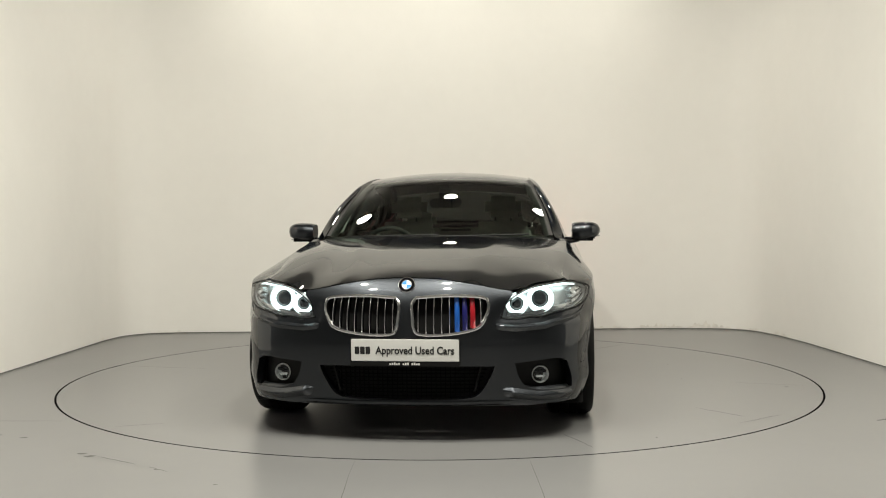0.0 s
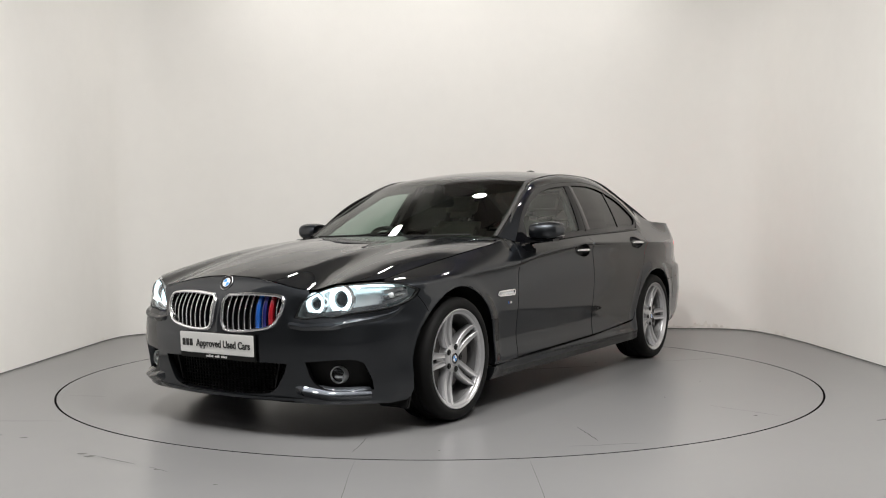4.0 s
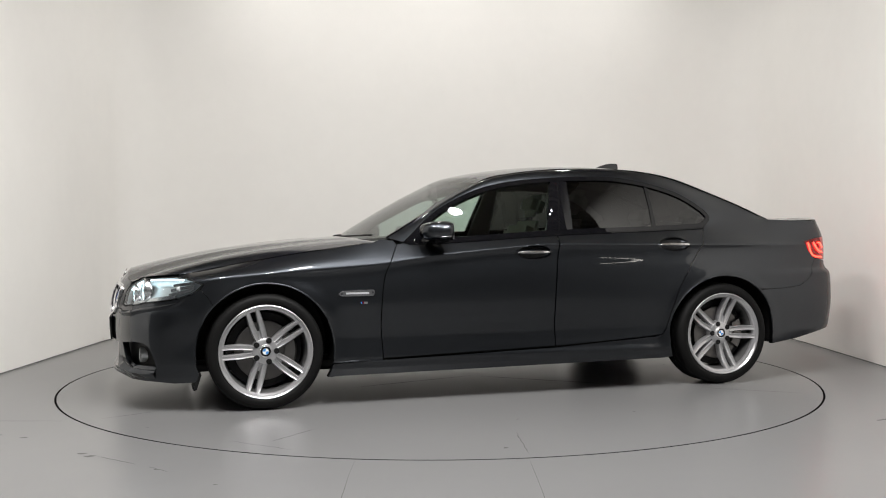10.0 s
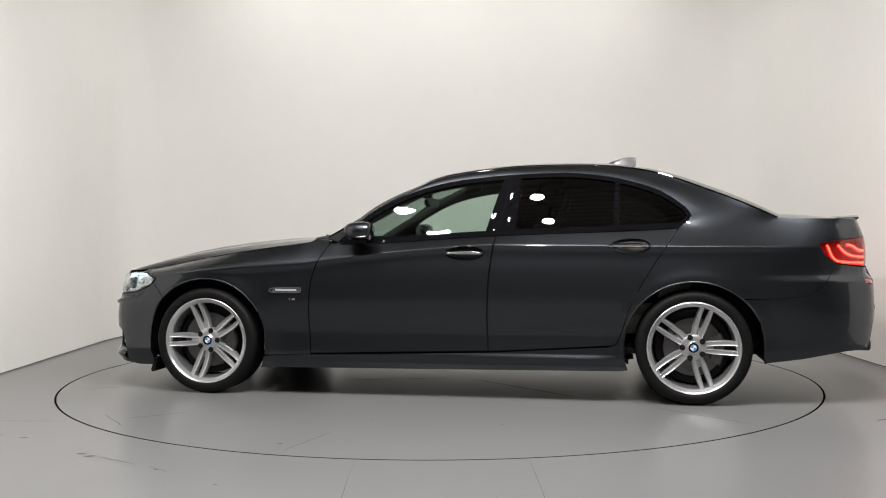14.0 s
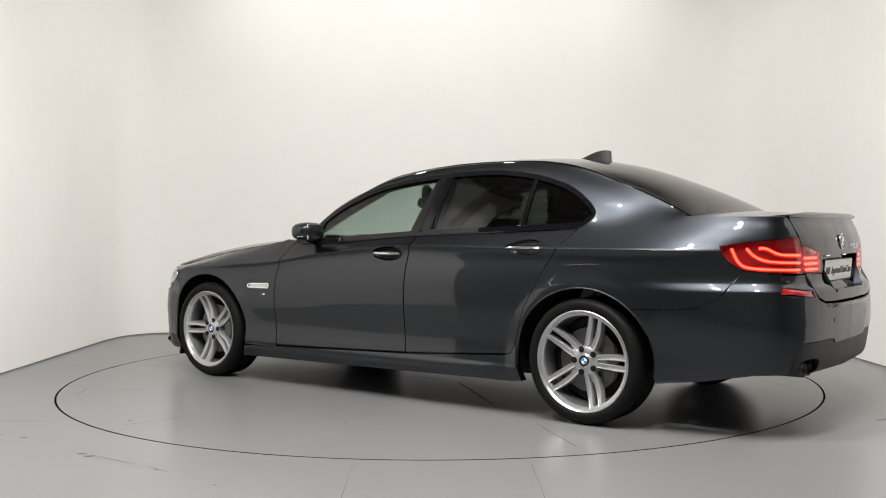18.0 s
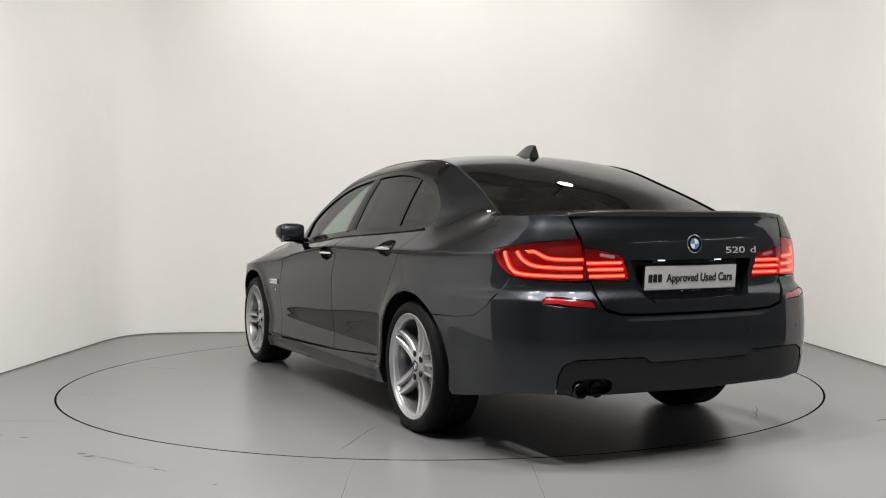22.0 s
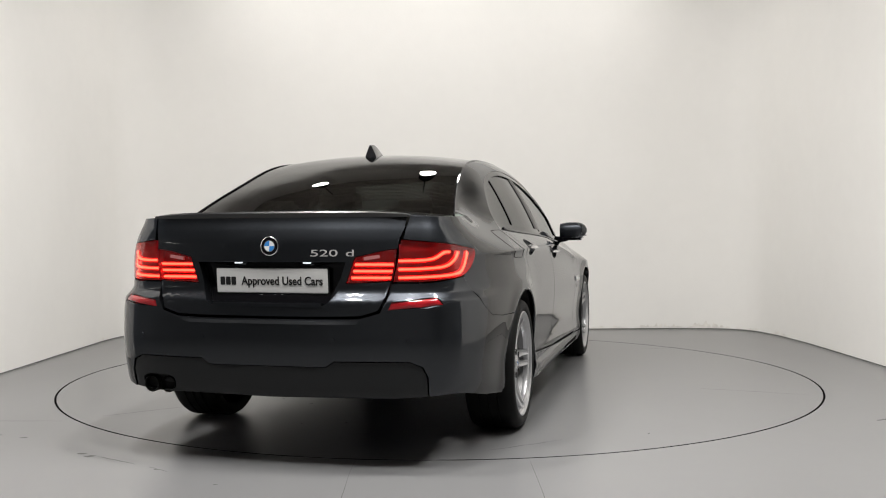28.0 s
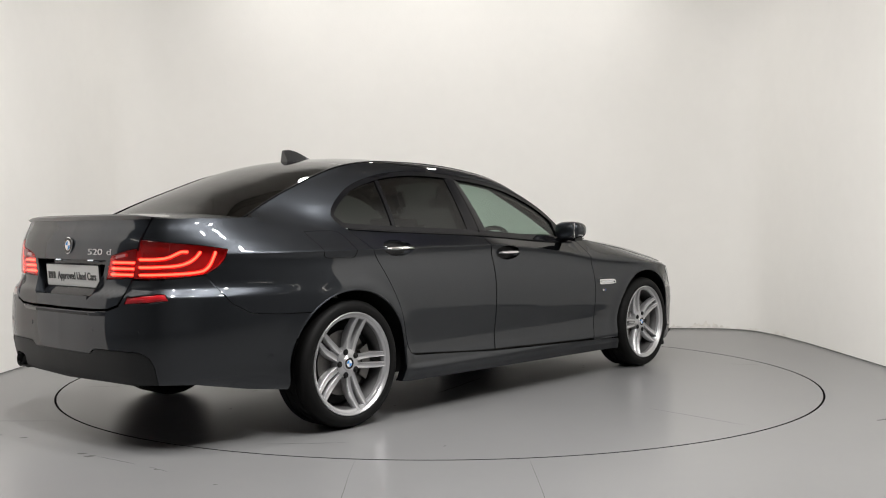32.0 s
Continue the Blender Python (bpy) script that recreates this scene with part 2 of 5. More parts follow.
def panel_bm(outline, fmap, h=0.025, holes=(), flange=0.014, flip=True, true_normals=False, creases=()):
    """A sheet of a curved surface cut along an outline, with holes and a turned-in edge. fmap: (u, v, depth) to a point."""
    loops = [tidy(outline)] + [tidy(q) for q in holes]
    verts, edges = [], []
    for loop in loops:
        k = len(verts)
        verts += loop
        edges += [(k + i, k + (i + 1) % len(loop)) for i in range(len(loop))]
    o = np.array(loops[0])
    border = np.array(verts)
    for line in creases:
        last = None
        for u, v in line:
            clear = np.min((border[:, 0] - u) ** 2 + (border[:, 1] - v) ** 2) > (0.3 * h) ** 2
            if clear and inside(loops[0], u, v) and not any(inside(q, u, v) for q in loops[1:]):
                verts.append((float(u), float(v)))
                if last is not None:
                    edges.append((last, len(verts) - 1))
                last = len(verts) - 1
            else:
                last = None
    border = np.array(verts)
    (u0, v0), (u1, v1) = o.min(0), o.max(0)
    for i, u in enumerate(np.arange(u0 + h / 2, u1, h)):
        for v in np.arange(v0 + (h / 2 if i % 2 else h), v1, h):
            if np.min((border[:, 0] - u) ** 2 + (border[:, 1] - v) ** 2) < (0.45 * h) ** 2:
                continue
            if inside(loops[0], u, v) and not any(inside(q, u, v) for q in loops[1:]):
                verts.append((float(u), float(v)))
    vs, es, fs = geometry.delaunay_2d_cdt([Vector(v) for v in verts], edges, [], 0, 1e-6)[:3]
    tris = []
    for f in fs:
        cx, cy = sum(vs[i][0] for i in f) / 3, sum(vs[i][1] for i in f) / 3
        if inside(loops[0], cx, cy) and not any(inside(q, cx, cy) for q in loops[1:]):
            tris.append(tuple(reversed(f)) if flip else tuple(f))
    pts = [fmap(v[0], v[1], 0.0) for v in vs]
    count = {}
    for f in tris:
        for i in range(3):
            e = (f[i], f[(i + 1) % 3])
            count[frozenset(e)] = None if frozenset(e) in count else e
    rim = [e for e in count.values() if e]
    faces = list(tris)
    if flange:
        low = {}
        for e in rim:
            for i in e:
                if i not in low:
                    low[i] = i, len(pts)
                    pts.append(fmap(vs[i][0], vs[i][1], flange))
        for a, b in rim:
            faces.append((low[b][0], low[a][0], low[a][1], low[b][1]))
    used = sorted({i for f in faces for i in f})
    ren = {i: k for k, i in enumerate(used)}
    bm = mesh_bm([pts[i] for i in used], [tuple(ren[i] for i in f) for f in faces])
    if true_normals:
        layer = bm.verts.layers.float_vector.new("skin_normal")
        e = 0.004
        for v, i in zip(bm.verts, used):
            if i < len(vs):
                a, b = vs[i]
                du = Vector(fmap(a + e, b, 0.0)) - Vector(fmap(a - e, b, 0.0))
                dv = Vector(fmap(a, b + e, 0.0)) - Vector(fmap(a, b - e, 0.0))
                v[layer] = du.cross(dv).normalized()
    return bm


def lift_sheet(bm, d):
    """Give a sheet a thickness d to its inner side."""
    bmesh.ops.recalc_face_normals(bm, faces=bm.faces[:])
    bmesh.ops.solidify(bm, geom=bm.faces[:], thickness=d)
    return bm


def words(text, size, depth=0.001, bold=0.0):
    """Raised lettering in the built-in font, centred, in the x-z plane facing -y."""
    cu = bpy.data.curves.new("lettering", "FONT")
    cu.body, cu.size, cu.extrude, cu.align_x, cu.align_y, cu.offset = text, size, depth, "CENTER", "CENTER", bold
    ob = bpy.data.objects.new("lettering", cu)
    me = bpy.data.meshes.new_from_object(ob)
    bm = bmesh.new()
    bm.from_mesh(me)
    bpy.data.objects.remove(ob)
    bpy.data.meshes.remove(me)
    bmesh.ops.rotate(bm, verts=bm.verts[:], cent=(0, 0, 0), matrix=Matrix.Rotation(radians(90), 3, "X"))
    return bm


def moved(bm, m):
    bmesh.ops.transform(bm, matrix=m, verts=bm.verts[:])
    return bm


def joined(*bms):
    out = bms[0]
    for b in bms[1:]:
        me = bpy.data.meshes.new("tmp")
        b.to_mesh(me)
        b.free()
        out.from_mesh(me)
        bpy.data.meshes.remove(me)
    return out


# ---- the studio ----
def wall_path():
    """The plan of the white cove: along one side, round the back and along the other, with bent corners."""
    left = [tuple(q) for q in spline([(-3.17, -2.2), (-3.15, -0.3), (-3.14, 0.5)], 6)] + [(-3.13, 2.15)]
    right = [(3.25, 1.75)] + [tuple(q) for q in spline([(3.25, 0.5), (3.25, -0.3), (3.29, -2.15)], 6)]
    return left + [tuple(q) for q in spline([(-3.12, 2.25), (-3.08, 2.55), (-2.92, 2.78), (-2.6, 2.87), (-2.2, 2.90)], 5)] + \
        [(1.7, 3.05)] + [tuple(q) for q in spline([(2.2, 3.06), (2.6, 3.05), (2.95, 2.96), (3.12, 2.75), (3.20, 2.4), (3.24, 1.95)], 5)] + right


def build_studio():
    pts = resample(wall_path(), 300)
    top = 5.2
    rows = [[(x, y, 0.0), (x, y, top), ] for x, y in pts]
    bm = grid_bm(rows, flip=True)
    bmesh.ops.recalc_face_normals(bm, faces=bm.faces[:])
    bm.faces.ensure_lookup_table()
    nrm = bm.faces[len(bm.faces) // 2].normal
    c = bm.faces[len(bm.faces) // 2].calc_center_median()
    if nrm.dot(Vector((0, -1, 1)) - c) < 0:
        bmesh.ops.reverse_faces(bm, faces=bm.faces[:])
    bmesh.ops.solidify(bm, geom=bm.faces[:], thickness=0.12)
    tagged(part("wall_cove", bm, WALL), "white painted studio wall with rounded corners", "wall", kind="structure")
    # floor with a round hole for the turntable
    R = 2.513
    ring = [[(R * math.cos(a), R * math.sin(a), z) for a in (2 * math.pi * k / 160 for k in range(160))] for z in (-0.05, 0.0)]
    sq = []
    for k in range(160):
        a = 2 * math.pi * k / 160
        c, s = math.cos(a), math.sin(a)
        q = 9.0 / max(abs(c), abs(s))
        sq.append((q * c, q * s, 0.0))
    bm = grid_bm([ring[1], sq], True)
    bmesh.ops.recalc_face_normals(bm, faces=bm.faces[:])
    tagged(part("floor", bm, FLOOR), "grey painted concrete floor, smooth and slightly glossy", "floor", kind="structure")
    # Slot bottom and wall in near black, so the colour carries the shade.
    bm = lathe_bm([(0.0, -0.05), (2.513, -0.05), (2.513, -0.0005)], 128, "z")
    tagged(part("pit", bm, PIT), "gap under the turntable edge, its shade painted black", "pit", kind="structure")
    # hall round the camera
    for nm, b in (("hall_wall_far", box_bm(-9, -9.2, 0, 9, -9, 5.2)), ("hall_wall_west", box_bm(-6.6, -9, 0, -6.4, 9, 5.2)),
                  ("hall_wall_east", box_bm(6.4, -9, 0, 6.6, 9, 5.2)), ("hall_wall_north", box_bm(-9, 9, 0, 9, 9.2, 5.2))):
        tagged(part(nm, b, STORE, smooth=False), "plain dim wall of the hall", "wall", kind="structure")
    # ribbed roof sheet
    rows = []
    y = -9.0
    k = 0
    while y < 9.0:
        z = 5.2 + (0.0 if k % 4 in (0, 3) else 0.06)
        rows.append([(-9, y, z), (9, y, z)])
        y += 0.02 if k % 2 else 0.10
        k += 1
    tagged(part("ceiling", grid_bm(rows), CEIL, smooth=False), "dark ribbed metal roof of the hall", "ceiling", kind="structure")


def build_lamp():
    e = new("ceiling_lamp")
    prof = [(0.0, 0.20), (0.06, 0.20), (0.07, 0.14), (0.12, 0.10), (0.13, 0.0), (0.135, -0.02), (0.125, -0.02), (0.12, 0.0), (0.11, 0.085), (0.0, 0.09)]
    part("shade", lathe_bm(prof, 40, "z"), GLOSS, e, "dark metal lamp shade")
    part("disc", lathe_bm([(0.0, -0.012), (0.118, -0.012), (0.118, -0.004), (0.0, -0.004)], 40, "z"), LAMPGLOW, e, "glowing white disc")
    part("rod", tube_bm([(0, 0, 0.2), (0, 0, 5.2 - LAMP_Z)], 0.012), BLACK, e)
    return tagged(e, "round hanging hall lamp with a bright white disc", "lamp", "hall lamps")


def build_lamps():
    first = None
    for x, y in LAMPS:
        if first is None:
            first = build_lamp()
            first.location = (x, y, LAMP_Z)
        else:
            copy_thing(first, Matrix.Translation((x, y, LAMP_Z)))
        la = bpy.data.lights.new("lamp_light", "AREA")
        la.shape, la.size, la.energy, la.color = "DISK", 0.24, BACK_W if y > 0 else FRONT_W, (1.0, 0.983, 0.962)
        lo = new("lamp_light", la)
        lo.matrix_world = Matrix.Translation((x, y, LAMP_Z - 0.03))


def build_tubes():
    """Two tube lamps in each bay of the hall beside the white cove."""
    first = None
    # Left pair from streaks reflected in the paint; right pair added to match.
    for x, y in ((-6.1, -3.1), (-6.1, -4.9), (6.1, -3.6), (6.1, -5.4)):
        if first is None:
            e = first = new("tube_lamp")
            part("tray", box_bm(-0.05, -0.65, 0.0, 0.05, 0.65, 0.06, 0.008), STORE, e, "pale metal tray")
            part("tube", tube_bm([(0, -0.60, -0.02), (0, 0.60, -0.02)], 0.016), LAMPGLOW, e, "glowing white tube")
            part("hanger", tube_bm([(0, 0, 0.06), (0, 0, 5.2 - 2.8)], 0.006), BLACK, e)
            tagged(e, "slim hanging tube lamp, lit, in the dim hall", "lamp", "hall tube lamps")
            e.location = (x, y, 2.8)
        else:
            copy_thing(first, Matrix.Translation((x, y, 2.8)))


def strip_bm(x0, y0, x1, y1, w, z, wob=0.0, seed=0):
    """A thin worn line on the ground, tapering at its ends."""
    rnd = random.Random(seed)
    n = 12
    dx, dy = x1 - x0, y1 - y0
    k = math.hypot(dx, dy)
    px, py = -dy / k, dx / k
    rows = []
    for i in range(n + 1):
        t = i / n
        o = rnd.uniform(-wob, wob)
        h = w * (0.25 + 0.75 * min(1, 5 * t, 5 * (1 - t))) * rnd.uniform(0.6, 1.2)
        x, y = x0 + dx * t + px * o, y0 + dy * t + py * o
        rows.append([(x - px * h, y - py * h, z), (x + px * h, y + py * h, z)])
    return grid_bm(rows)


def build_marks():
    """Joints, cracks and chips of the fixed floor."""
    for i, (x0, y0, x1, y1, w, m) in enumerate(((-3.1, -1.575, -2.03, -1.582, 0.0022, MARK), (-1.547, -2.405, -1.326, -2.556, 0.0026, MARK), (-0.379, -2.505, -0.374, -5.5, 0.0016, SCUFF),
                                                (0.393, -2.505, 0.388, -5.5, 0.0020, SCUFF), (-1.26, -2.60, -1.15, -2.69, 0.0028, SCUFF), (2.30, -1.69, 2.37, -1.65, 0.008, MARK))):
        tagged(part("floor_joint", strip_bm(x0, y0, x1, y1, w, 0.0015, 0.002, i), m, smooth=False), "dark crack line in the grey floor", "floor joint", kind="structure")
    for i, (x, y, r) in enumerate(((-1.637, -2.348, 0.014), (-1.58, -2.40, 0.018), (-2.2, -1.935, 0.010), (-2.05, -2.0, 0.012), (-1.21, -2.65, 0.008), (2.6, -1.2, 0.010), (-0.9, -2.9, 0.006))):
        rnd = random.Random(i)
        v = [(x + r * rnd.uniform(0.5, 1.2) * math.cos(a) * 1.8, y + r * rnd.uniform(0.5, 1.2) * math.sin(a), 0.0014) for a in (2 * math.pi * k / 11 for k in range(11))]
        tagged(part("floor_chip", mesh_bm(v, [tuple(range(11))]), SCUFF, smooth=False), "small dark chip in the floor paint", "floor chip", kind="structure")
    # dirt along the foot of the wall
    path = resample(wall_path(), 900)
    for i, (x, y, n, h) in enumerate(((1.75, 3.05, 26, 0.035), (2.25, 3.05, 30, 0.06), (2.75, 3.0, 26, 0.08), (3.05, 2.8, 18, 0.05), (3.2, 2.3, 22, 0.045), (3.25, 1.2, 26, 0.03), (-2.7, 2.85, 22, 0.03), (-3.1, 2.2, 20, 0.035), (0.9, 3.02, 18, 0.02))):
        rnd = random.Random(90 + i)
        k0 = int(np.argmin(np.hypot(path[:, 0] - x, path[:, 1] - y))) - n // 2
        rows = []
        for k in range(n):
            px, py = path[k0 + k]
            inn = 0.9992 if abs(px) > 2.9 else 1.0
            e = math.sin(math.pi * k / (n - 1)) ** 0.6
            rows.append([(px * inn, py - 0.003, 0.012), (px * inn, py - 0.003, 0.012 + h * e * rnd.uniform(0.12, 1.0) ** 1.6)])
        tagged(part("wall_stain", grid_bm(rows), STAIN, smooth=False), "grey dirt smear along the foot of the white wall", "stain", kind="structure")
    # dark joint where the wall meets the floor
    pts = resample(wall_path(), 300)
    rows = [[(x * 0.9985, y - 0.004 * (y > 2), 0.003), (x * 0.9985, y - 0.004 * (y > 2), 0.011)] for x, y in pts]
    tagged(part("trim", grid_bm(rows), SCUFF, smooth=False), "thin dark joint between wall and floor", "joint", kind="structure")


def build_turntable():
    e = new("turntable")
    ring = [(2.500 * math.cos(2 * math.pi * k / 160), 2.500 * math.sin(2 * math.pi * k / 160), 0.0) for k in range(160)]
    rows = [[(x * k, y * k, z) for x, y, z in ring] for k in (1.0, 0.8, 0.6, 0.4, 0.2, 0.02)]
    bm = grid_bm(rows, True)
    bm.verts.ensure_lookup_table()
    bm.faces.new([bm.verts[160 * 5 + k] for k in range(160)])
    bmesh.ops.recalc_face_normals(bm, faces=bm.faces[:])
    part("disc", bm, DISC, e)
    # Disc rim painted near black as shade in the slot.
    part("edge_ring", lathe_bm([(2.500, -0.0005), (2.501, -0.003), (2.501, -0.05)], 160, "z"), PIT, e, "turntable edge, blackened as shade in the slot", angle=15)
    for i, (x0, y0, x1, y1, w, m) in enumerate(((1.39, 1.79, 1.15, 1.57, 0.003, MARK), (0.31, 2.40, 0.20, 1.97, 0.0025, SCUFF), (-0.19, -1.75, -0.30, -2.40, 0.003, SCUFF), (1.8, -1.29, 1.9, -1.51, 0.003, SCUFF),
                                                (-1.89, 1.44, -1.43, 1.06, 0.003, SCUFF), (1.32, 2.0, 1.58, 1.72, 0.0025, SCUFF), (1.91, 0.80, 2.20, 0.93, 0.003, SCUFF), (-0.25, 0.15, -0.96, 0.76, 0.008, MARK),
                                                (-0.2, 0.1, 0.7, 0.35, 0.006, MARK), (0.1, -0.3, -0.6, -0.5, 0.006, MARK), (-1.9, -1.1, -2.2, -0.8, 0.003, SCUFF))):
        part("crack", strip_bm(x0, y0, x1, y1, w, 0.0015, 0.004, 20 + i), m, e, "dark crack in the paint", smooth=False)
    for i in range(16):
        rnd = random.Random(50 + i)
        a, r = rnd.uniform(0, 2 * math.pi), rnd.uniform(0.9, 2.4)
        q = rnd.uniform(0.004, 0.009)
        v = [(r * math.cos(a) + q * rnd.uniform(0.5, 1.4) * math.cos(b) * 1.6, r * math.sin(a) + q * rnd.uniform(0.5, 1.4) * math.sin(b), 0.0014) for b in (2 * math.pi * k / 9 for k in range(9))]
        part("chip", mesh_bm(v, [tuple(range(9))]), SCUFF, e, smooth=False)
    return tagged(e, "round grey painted turntable set flush in the floor", "turntable")


build_studio()
build_marks()
build_lamps()
build_tubes()
turntable = build_turntable()


# ---- the car: x forward, y to its left, z up, axles at x = 1.484 and -1.484 ----
HALF = spline([(-2.585, 0), (-2.578, 0.28), (-2.545, 0.57), (-2.455, 0.755), (-2.25, 0.856), (-1.95, 0.905), (-1.484, 0.930), (-1.0, 0.922), (-0.3, 0.918),
               (0.4, 0.918), (1.0, 0.922), (1.484, 0.930), (1.80, 0.908), (2.02, 0.846), (2.17, 0.730), (2.262, 0.535), (2.325, 0.25), (2.34, 0)], 24)
HX, HY = np.array([p[0] for p in HALF]), np.array([p[1] for p in HALF])
HS = np.concatenate([[0], np.cumsum(np.hypot(np.diff(HX), np.diff(HY)))])
LEN = float(HS[-1])
MIDX = int(np.argmin(np.abs(HX)))


def sx(x):
    """Place along the half outline, from the side position x."""
    return float(np.interp(x, HX, HS))


def sf(y):
    """Place along the outline, from the front position y (positive left)."""
    s = float(np.interp(-abs(y), -HY[MIDX:], HS[MIDX:]))
    return s if y >= 0 else 2 * LEN - s


def sr(y):
    """Place along the outline, from the rear position y (positive left)."""
    s = float(np.interp(abs(y), HY[:MIDX], HS[:MIDX]))
    return s if y >= 0 else -s


ZT = curve1([-2.6, -2.3, -1.9, -1.41, -0.34, 0.63, 0.80, 0.98, 1.12, 1.31, 1.50, 1.66, 1.84, 1.97, 2.1, 2.34],
            [1.072, 1.072, 1.080, 1.026, 0.985, 0.938, 0.946, 0.924, 0.905, 0.879, 0.849, 0.823, 0.793, 0.773, 0.768, 0.782])
YT = curve1([-2.6, -2.3, -1.9, -1.41, -0.34, 0.63, 0.80, 0.98, 1.31, 1.5, 1.66, 1.84, 1.97], [0.60, 0.640, 0.690, 0.792, 0.83, 0.83, 0.808, 0.805, 0.801, 0.785, 0.771, 0.754, 0.743])
ZC = curve1([-2.4, -1.3, -0.8, -0.3, 0.03, 0.58, 0.85, 1.27, 1.7, 2.1], [0.905, 0.912, 0.917, 0.922, 0.902, 0.850, 0.812, 0.782, 0.752, 0.70])
LOW = curve1([0.14, 0.18, 0.24, 0.27, 0.31, 0.35, 0.39, 0.44, 0.52, 0.60, 0.70, 0.78, 0.86, 0.95], [0.06, 0.045, 0.022, 0.012, 0.0145, 0.0195, 0.0215, 0.018, 0.0085, 0.002, 0.0, 0.002, 0.007, 0.010])
DFRONT = curve1([0.10, 0.14, 0.20, 0.31, 0.46, 0.52, 0.60, 0.66, 0.72, 0.76, 0.79, 0.82], [0.09, 0.05, 0.018, 0.008, 0.0, 0.004, 0.014, 0.030, 0.058, 0.088, 0.125, 0.19])
DREAR = curve1([0.20, 0.28, 0.35, 0.54, 0.66, 0.712, 0.732, 0.752, 0.78, 0.86, 0.95, 1.01, 1.05, 1.08], [0.12, 0.05, 0.02, 0.0, 0.004, 0.010, 0.026, 0.043, 0.050, 0.050, 0.058, 0.076, 0.094, 0.104])


def inset(x, y, z):
    wf, wr = step(1.72, 2.22, x), step(-1.60, -2.50, x)
    d0, zc, zt = LOW(z), ZC(x), ZT(x)
    if z <= zc:
        q = zc - z
        d0 += 0.018 * (1 - math.exp(-q / 0.024)) * math.exp(-(q / 0.13) ** 2) * step(1.75, 1.3, x)
    else:
        k = LOW(zc)
        w = min(1.15, (z - zc) / (zt - zc))
        p = 1.03 + 0.60 * step(0.5, 1.3, x)
        q = step(-1.15, -1.5, x)
        g = (1 - q) * w ** p + q * (1.12 * w - 0.12 * w * w)
        d0 = k + (max(0.02, y - YT(x)) - k) * g
    for ax in (1.484, -1.484):
        r = math.hypot(x - ax, (z - 0.335) * 1.03)
        d0 -= 0.010 * math.exp(-((r - 0.40) / 0.05) ** 2) * (1 - wf - wr)
    ledge = 0.012 * step(0.550, 0.600, z) * (1 - step(0.60, 0.70, z)) * step(0.40, 0.47, y) * step(1.80, 1.98, x)
    return d0 * (1 - wf - wr) + DFRONT(z) * wf + DREAR(z) * wr + ledge


def body(s, z, depth=0.0):
    """A point of the car's skin, at s along its outline and at height z, set in by depth."""
    m = 1
    while s > LEN or s < 0:
        s = 2 * LEN - s if s > LEN else -s
        m = -m
    x, y = float(np.interp(s, HS, HX)), float(np.interp(s, HS, HY))
    e = 0.012
    xa, ya = float(np.interp(s - e, HS, HX)), float(np.interp(s - e, HS, HY))
    xb, yb = float(np.interp(s + e, HS, HX)), float(np.interp(s + e, HS, HY))
    tx, ty = xb - xa, yb - ya
    if s < e:
        tx, ty = 0, 1
    if s > LEN - e:
        tx, ty = 0, -1
    k = math.hypot(tx, ty)
    nx, ny = -ty / k, tx / k
    d = inset(x, y, z) + depth
    return Vector((x - nx * d, m * max(0.0, y - ny * d), z))


def side(sign):
    return (lambda u, v, d: body(u, v, d)) if sign > 0 else (lambda u, v, d: body(-u, v, d))


def belt_y(x):
    return 0.838 - 0.045 * step(-0.5, -1.45, x) - 0.03 * step(0.3, 0.8, x)


def cabin_y(x, z):
    """Half width of the glasshouse."""
    zb = ZT(x) if x > -1.41 else 1.03
    h = max(0, z - min(zb, 1.0))
    return belt_y(x) - 0.012 - 0.38 * h - 0.40 * h * h


def glasshouse(sign):
    return lambda u, v, d: Vector((u, sign * (cabin_y(u, v) - d), v))


def arc(ax, a, b, d0, d1, n=26):
    return [(ax + a * math.cos(radians(d0 + (d1 - d0) * k / n)), 0.335 + b * math.sin(radians(d0 + (d1 - d0) * k / n))) for k in range(n + 1)]


def on_side(pts):
    return [(sx(x), z) for x, z in pts]


DLO = [(0.655, 0.945), (0.43, 1.134), (0.18, 1.257), (-0.065, 1.319), (-0.36, 1.350), (-0.62, 1.362), (-0.83, 1.358), (-1.06, 1.325), (-1.28, 1.258), (-1.42, 1.172), (-1.478, 1.112), (-1.476, 1.075), (-1.415, ZT(-1.415))]
EDGE = [(0.735, 0.735, 0.972), (0.45, 0.69, 1.135), (0.20, 0.632, 1.268), (0.0, 0.597, 1.352), (-0.4, 0.572, 1.404), (-0.8, 0.562, 1.412), (-1.08, 0.558, 1.397), (-1.32, 0.572, 1.350), (-1.60, 0.604, 1.248), (-1.80, 0.640, 1.165), (-1.98, YT(-1.98), ZT(-1.98))]
GAP_A = [(0.700, 0.935), (0.770, 0.800), (0.802, 0.690), (0.815, 0.496), (0.803, 0.262)]
GAP_B = [(-0.338, 0.986), (-0.304, 0.769), (-0.290, 0.498), (-0.296, 0.292)]
GAP_C = [(-1.412, 1.026), (-1.258, 0.801), (-1.142, 0.599), (-1.075, 0.405), (-1.045, 0.350), (-1.000, 0.334)]
LAMP_F = [("f", 0.455, 0.588), ("f", 0.485, 0.660), ("f", 0.56, 0.712), ("f", 0.66, 0.742), ("x", 2.07, 0.757), ("x", 1.93, 0.752), ("x", 1.825, 0.718)]
